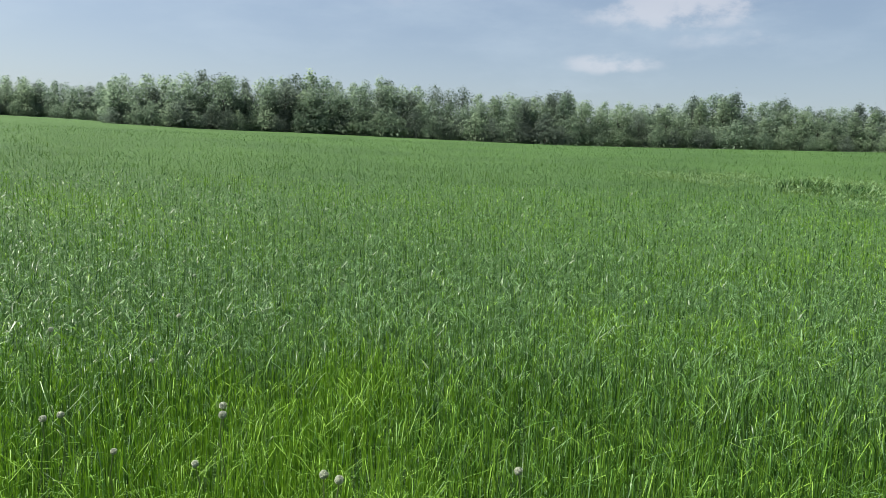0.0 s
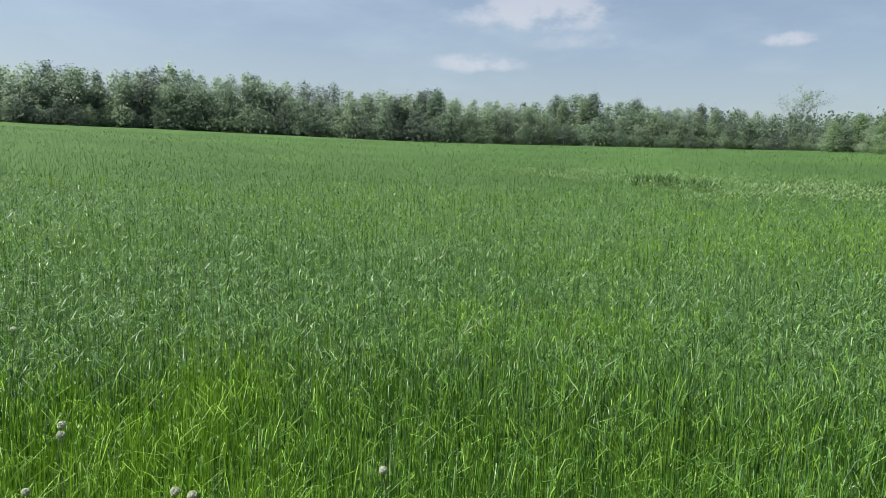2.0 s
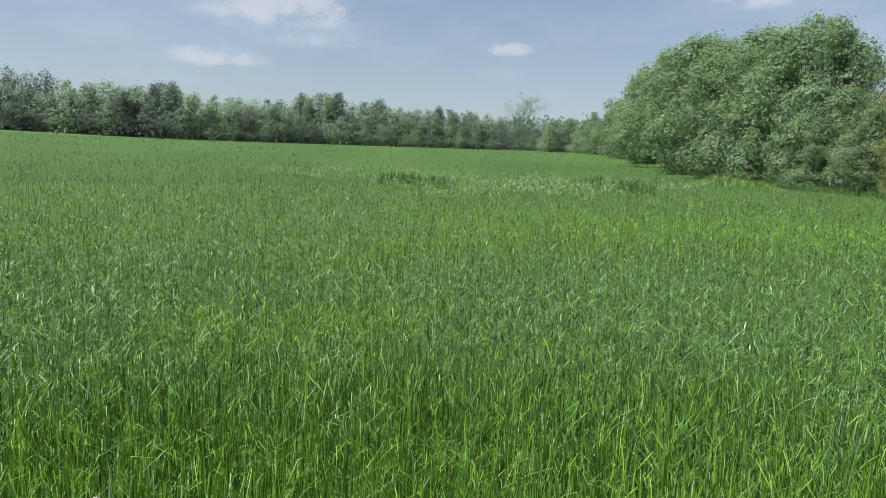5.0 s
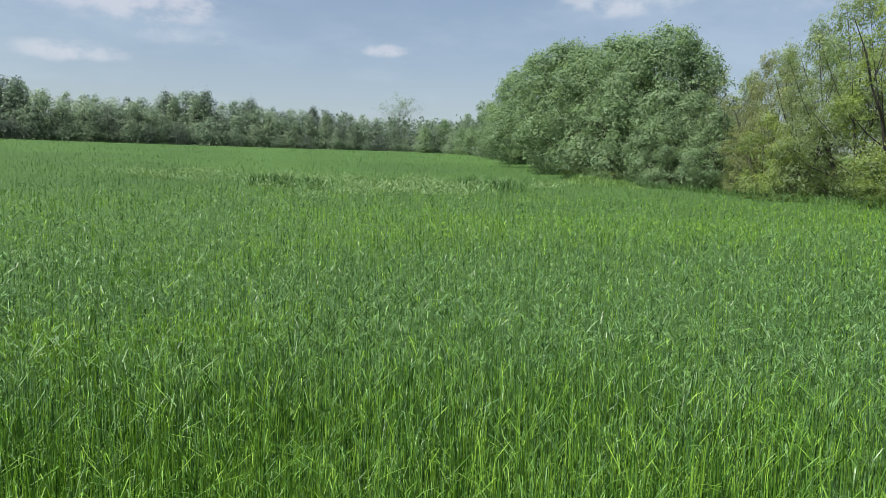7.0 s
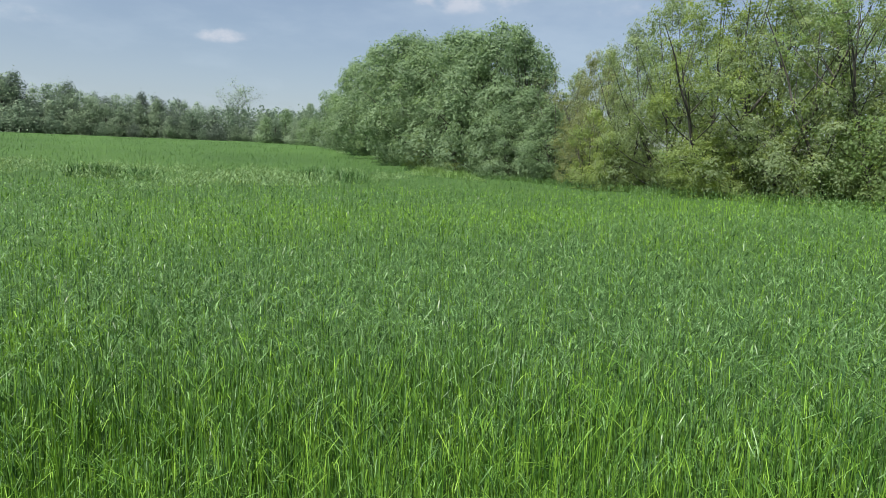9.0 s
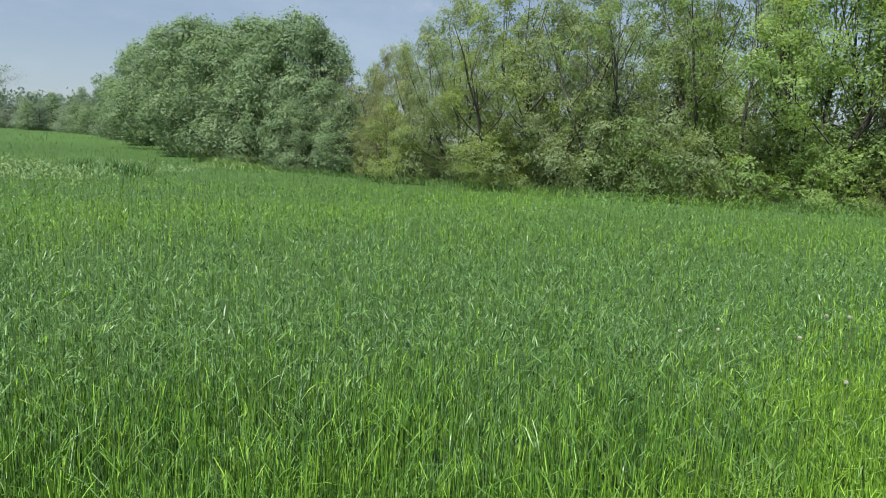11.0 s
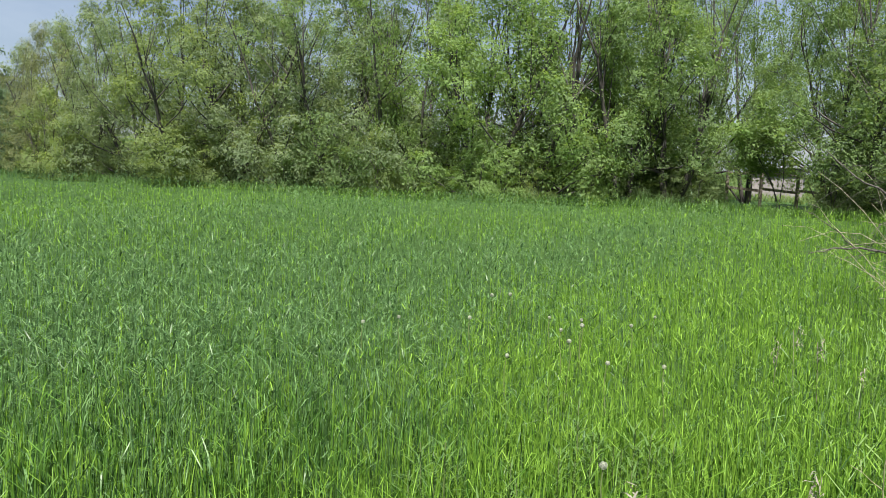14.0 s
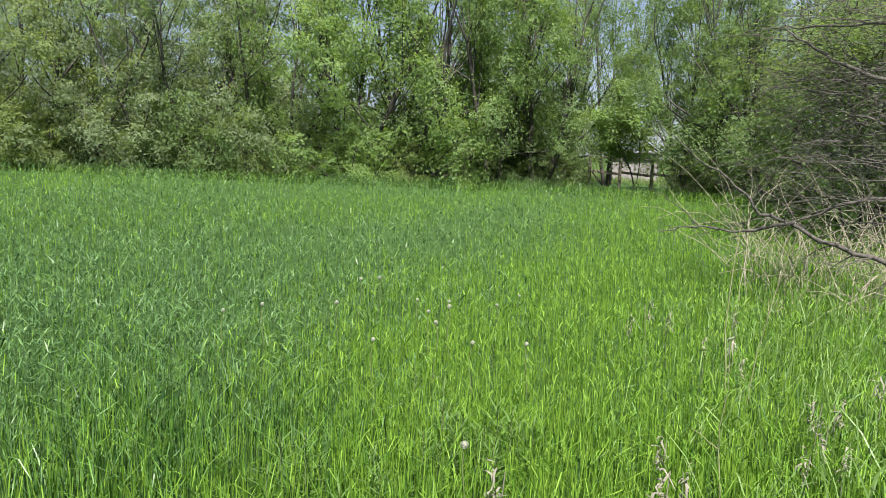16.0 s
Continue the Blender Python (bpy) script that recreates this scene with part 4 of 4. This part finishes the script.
for k, (line, r0, r1, tw, tl) in enumerate(DEAD_LIMBS):
    limb_mesh("limb", line, r0 * 0.75, r1 * 0.8, M_DEAD, dead, 500 + k, tw, tl)

for k in range(46):   # fine hanging twigs all over its near side
    g = np.random.default_rng(900 + k)
    p = np.array([g.uniform(6.3, 6.9), g.uniform(-6.1, -5.4), g.uniform(1.0, 3.6)])
    d = np.array([g.uniform(0.5, 1.1), g.uniform(0.7, 1.3), g.uniform(-0.25, 0.35)]) * g.uniform(0.6, 1.2)
    bend = np.array([0, 0, g.uniform(-0.25, 0.1)])
    limb_mesh("twig", [tuple(p), tuple(p + d * 0.35 + bend * 0.1), tuple(p + d * 0.7 + bend * 0.5), tuple(p + d + bend)], 0.007, 0.002, M_DEAD, dead, 980 + k, 0.7, 0.4)

# thicket of bramble canes behind the dead limbs
segs = []
g = np.random.default_rng(77)
for _ in range(300):
    a, rr = g.uniform(121.5, 140), g.uniform(8.5, 15)
    p = np.array(polar(a, rr))
    d = np.array([*g.normal(0, 0.5, 2), g.uniform(0.6, 1.4)])
    L = g.uniform(0.7, 2.2)
    for k in range(6):
        d = d / np.linalg.norm(d)
        q = p + d * L / 6
        segs.append((p, q, 0.007 * (1 - k / 9), 0.007 * (1 - (k + 1) / 9)))
        p, d = q, d + g.normal(0, 0.15, 3) - np.array([0, 0, 0.22])
v, q = tubes(segs, 3)
tagged(new("bramble_thicket", mesh_from("bramble_thicket", v, q, None, [M_CANE])), "tangle of grey dry bramble canes under the dead tree", "bramble", kind="stuff")
x, y, r = scatter(8.2, 14, lambda r: 60 + 0 * r, 123, 141, 161)
v, q, t = blades(x, y, rng.uniform(0.25, 0.6, len(x)), rng.uniform(0.004, 0.008, len(x)), 0.9, 2, 162, 0.0, 1.2)
tagged(new("dry_grass", mesh_from("dry_grass", v, q, t, [M_STRAW])), "tufts of last year's straw-coloured grass under the dead tree", "grass", kind="stuff")
THICK = [tree_kind("thick_shrub", 350 + k, 3.6, 1.6, 12000, 0.058, 0.24, 3, stems=5, bare=0.03, limbs=30, twigs=5, trunk=0.05, lean=0.2, up=0.7) for k in range(2)]
for az, r, h, leaf in ((129.6, 18, 4.4, M_DARK), (133.5, 16, 4.4, M_DARK), (137.0, 16, 4.6, M_MID), (131.5, 20, 5.2, M_DARK), (135.5, 18.5, 5.4, M_MID)):
    plant("shrub", THICK[int(az) % 2], az, r, h, leaf, "dense leafy shrub behind the dead tree", "shrub", "hedgerow shrubs", wide=1.25)


# ---- dandelion clocks ----
def clock_parts(seed):
    g = np.random.default_rng(seed)
    n = 240
    k = np.arange(n) + 0.5
    ph, th = np.arccos(1 - 1.88 * k / n), np.pi * (1 + 5 ** 0.5) * k
    d = np.stack([np.cos(th) * np.sin(ph), np.sin(th) * np.sin(ph), np.cos(ph)], -1)
    rad = 0.021 * g.uniform(0.88, 1.08, (n, 1))
    s = np.cross(d, g.normal(0, 1, (n, 3)))
    s /= np.linalg.norm(s, axis=1, keepdims=True)
    u = np.cross(d, s)
    v = np.stack([d * 0.004, d * rad + s * 0.0034, d * rad * 1.02 + u * 0.0034, d * rad - s * 0.0034, d * rad * 0.99 - u * 0.0034], 1).reshape(-1, 3)
    b = np.arange(n)[:, None] * 5
    head = mesh_from("seed_head", v, b + np.array([[1, 2, 3, 4]]), np.concatenate([b + np.array([[0, 1, 3]])]), [M_CLOCK])
    line = [np.array([0.012 * math.sin(k * 0.9 + seed), 0.012 * math.cos(k * 0.7 + seed), -0.5 + 0.083 * k]) * ([1, 1, 1] if k < 6 else [0, 0, 0]) for k in range(7)]
    sv, sq = stem_tube(line, np.linspace(0.003, 0.0026, 7))
    return head, mesh_from("stem", sv, sq, None, [M_STEM])


KINDS = [clock_parts(k) for k in (3, 8, 12)]
random.seed(5)
for k, (x, y) in enumerate(CLOCKS):
    ob = tagged(new("dandelion"), "white dandelion clock on a thin stem among the grass", "dandelion", "dandelion clocks")
    ob.location = (x, y, 0.52 + float(land(x, y)))
    size = random.uniform(0.52, 0.76)
    for nm, me in zip(("seed_head", "stem"), KINDS[k % 3]):
        p = new(nm, me)
        p.parent = ob
        if nm == "seed_head":
            p.matrix_local = Matrix.Rotation(random.uniform(0, 6), 4, "Z") @ Matrix.Scale(size, 4)


# ---- dry stalks, curled dead weeds and leafy sprouts at the field's edge ----
def stalk(name, foot, tip, r, label, seed):
    ob = tagged(new(name), label, "stalk")
    ob.location = (foot[0], foot[1], float(land(foot[0], foot[1])))
    rel = np.array(tip) - np.array(ob.location)
    return limb_mesh("stem", [(0, 0, 0), tuple(rel * 0.5 + [0.01, 0.02, 0]), tuple(rel)], r, r * 0.5, M_STRAW, ob, seed, 0.25, 0.12)


stalk("dry_stalk", (4.33, -2.49), (4.34, -2.47, 1.22), 0.005, "tall pale dry grass stalk standing upright", 601)
stalk("dry_stalk", (4.07, -2.41), (3.99, -2.53, 1.11), 0.004, "leaning pale dry grass stalk", 602)
stalk("dry_stalk", (3.05, -1.67), (3.06, -1.64, 0.70), 0.0035, "short pale dry grass stalk", 603)


def dried_weed(seed):
    """Curled dry leaves on a short brown stem."""
    g = np.random.default_rng(seed)
    vs, fs = [], []
    for k in range(18):
        a, h, L = g.uniform(0, 6.283), g.uniform(0.36, 0.53), g.uniform(0.015, 0.06)
        curl = g.uniform(0.1, 1.6)
        d = np.array([math.cos(a), math.sin(a), g.uniform(-0.5, 1.1)])
        s = np.array([-math.sin(a), math.cos(a), 0]) * g.uniform(0.003, 0.007)
        base = len(vs)
        for j in range(4):
            p = np.array([0, 0, h]) + d * L * (j / 3) - np.array([0, 0, 1]) * L * curl * (j / 3) ** 2 + g.normal(0, 0.006, 3)
            w = (0.5, 1.0, 0.8, 0.2)[j]
            vs += [p - s * w, p + s * w]
        fs += [(base + 2 * j, base + 2 * j + 1, base + 2 * j + 3, base + 2 * j + 2) for j in range(3)]
    sv, sq = stem_tube([(0.006 * k, 0.004 * k, 0.1 * k) for k in range(6)], np.linspace(0.003, 0.002, 6))
    return mesh_from("curled_leaves", vs, fs, None, [M_HUSK]), mesh_from("stem", sv, sq, None, [M_HUSK])


WEEDS = [dried_weed(k) for k in (1, 2, 3)]
random.seed(9)
for k, (x, y) in enumerate([(5.50, -2.41), (5.59, -2.61), (5.40, -2.68), (4.88, -2.66), (3.57, -2.43), (3.59, -2.60), (3.34, -2.30), (3.32, -1.54), (3.08, -1.52), (2.92, -1.32),
                            (3.00, -0.75), (7.29, -5.00), (5.99, -4.00), (3.85, -3.04), (3.18, -2.09), (3.19, -2.29), (5.39, -3.19), (4.76, -2.78), (4.40, -2.62)]):
    ob = tagged(new("dried_weed"), "curled brown and whitish dead weed among green grass", "weed", "dried weeds")
    ob.matrix_world = Matrix.Translation((x, y, float(land(x, y)))) @ Matrix.Rotation(random.uniform(0, 6.28), 4, "Z") @ Matrix.Scale(random.uniform(0.8, 1.02), 4)
    for nm, me in zip(("curled_leaves", "stem"), WEEDS[k % 3]):
        new(nm, me).parent = ob


def sprout_kind(seed):
    """Upright leafy weed: a stem with narrow leaves all round it."""
    g = np.random.default_rng(seed)
    vs, fs = [], []
    n = 34
    for k in range(n):
        u = k / n
        a = k * 2.4 + g.normal(0, 0.2)
        L = 0.085 * (0.6 + 0.8 * math.sin(math.pi * (0.25 + 0.7 * u))) * g.uniform(0.8, 1.2)
        d = np.array([math.cos(a), math.sin(a), 0.35 + 0.9 * u])
        s = np.array([-math.sin(a), math.cos(a), 0]) * 0.0045
        base = len(vs)
        for j in range(4):
            p = np.array([0, 0, 0.10 + 0.38 * u]) + d * L * (j / 3) - np.array([0, 0, 1]) * L * 0.5 * (j / 3) ** 2
            w = (0.4, 1.0, 0.75, 0.05)[j]
            vs += [p - s * w, p + s * w]
        fs += [(base + 2 * j, base + 2 * j + 1, base + 2 * j + 3, base + 2 * j + 2) for j in range(3)]
    sv, sq = stem_tube([(0.004 * math.sin(k), 0.004 * math.cos(k), 0.1 * k) for k in range(6)], np.linspace(0.003, 0.002, 6))
    return mesh_from("leaves", vs, fs, None, [M_MEADOW_TOPS]), mesh_from("stem", sv, sq, None, [M_STEM])


SPROUTS = [sprout_kind(k) for k in (4, 5)]
for k in range(26):
    cx, cy = [(3.85, -0.87), (3.62, -0.92), (3.93, -0.75), (3.29, -0.14), (3.38, -0.23), (3.7, -0.8)][k % 6]
    x, y = cx + random.gauss(0, 0.13), cy + random.gauss(0, 0.13)
    ob = tagged(new("leafy_sprout"), "fresh green sprout with narrow leaves round its stem", "weed", "leafy sprouts")
    ob.matrix_world = Matrix.Translation((x, y, float(land(x, y)))) @ Matrix.Rotation(random.uniform(0, 6.28), 4, "Z") @ Matrix.Scale(random.uniform(0.72, 0.96), 4)
    for nm, me in zip(("leaves", "stem"), SPROUTS[k % 2]):
        new(nm, me).parent = ob

# coarse broad-bladed grass at the corner of the field
x, y, r = scatter(2.2, 8.5, lambda r: 420 / (1 + 0.12 * r), 116, 140, 181)
keep = np.random.default_rng(182).uniform(0, 1, len(x)) < np.clip((np.degrees(np.arctan2(x, y)) - 116) / 8, 0.1, 1) * (0.3 + wave(x, y, 0.5, 183))
x, y = x[keep], y[keep]
g = np.random.default_rng(184)
v, q, t = blades(x, y, g.uniform(0.18, 0.42, len(x)), g.uniform(0.005, 0.009, len(x)), 0.5, 3, 185, g.uniform(0.05, 0.30, len(x)), 0.5, g.uniform(0, 1, len(x)) < 0.8, 60)
tagged(new("coarse_grass", mesh_from("coarse_grass", v, q, t, [M_COARSE])), "broad pale green grass blades arching over at the field's corner", "grass", kind="stuff")
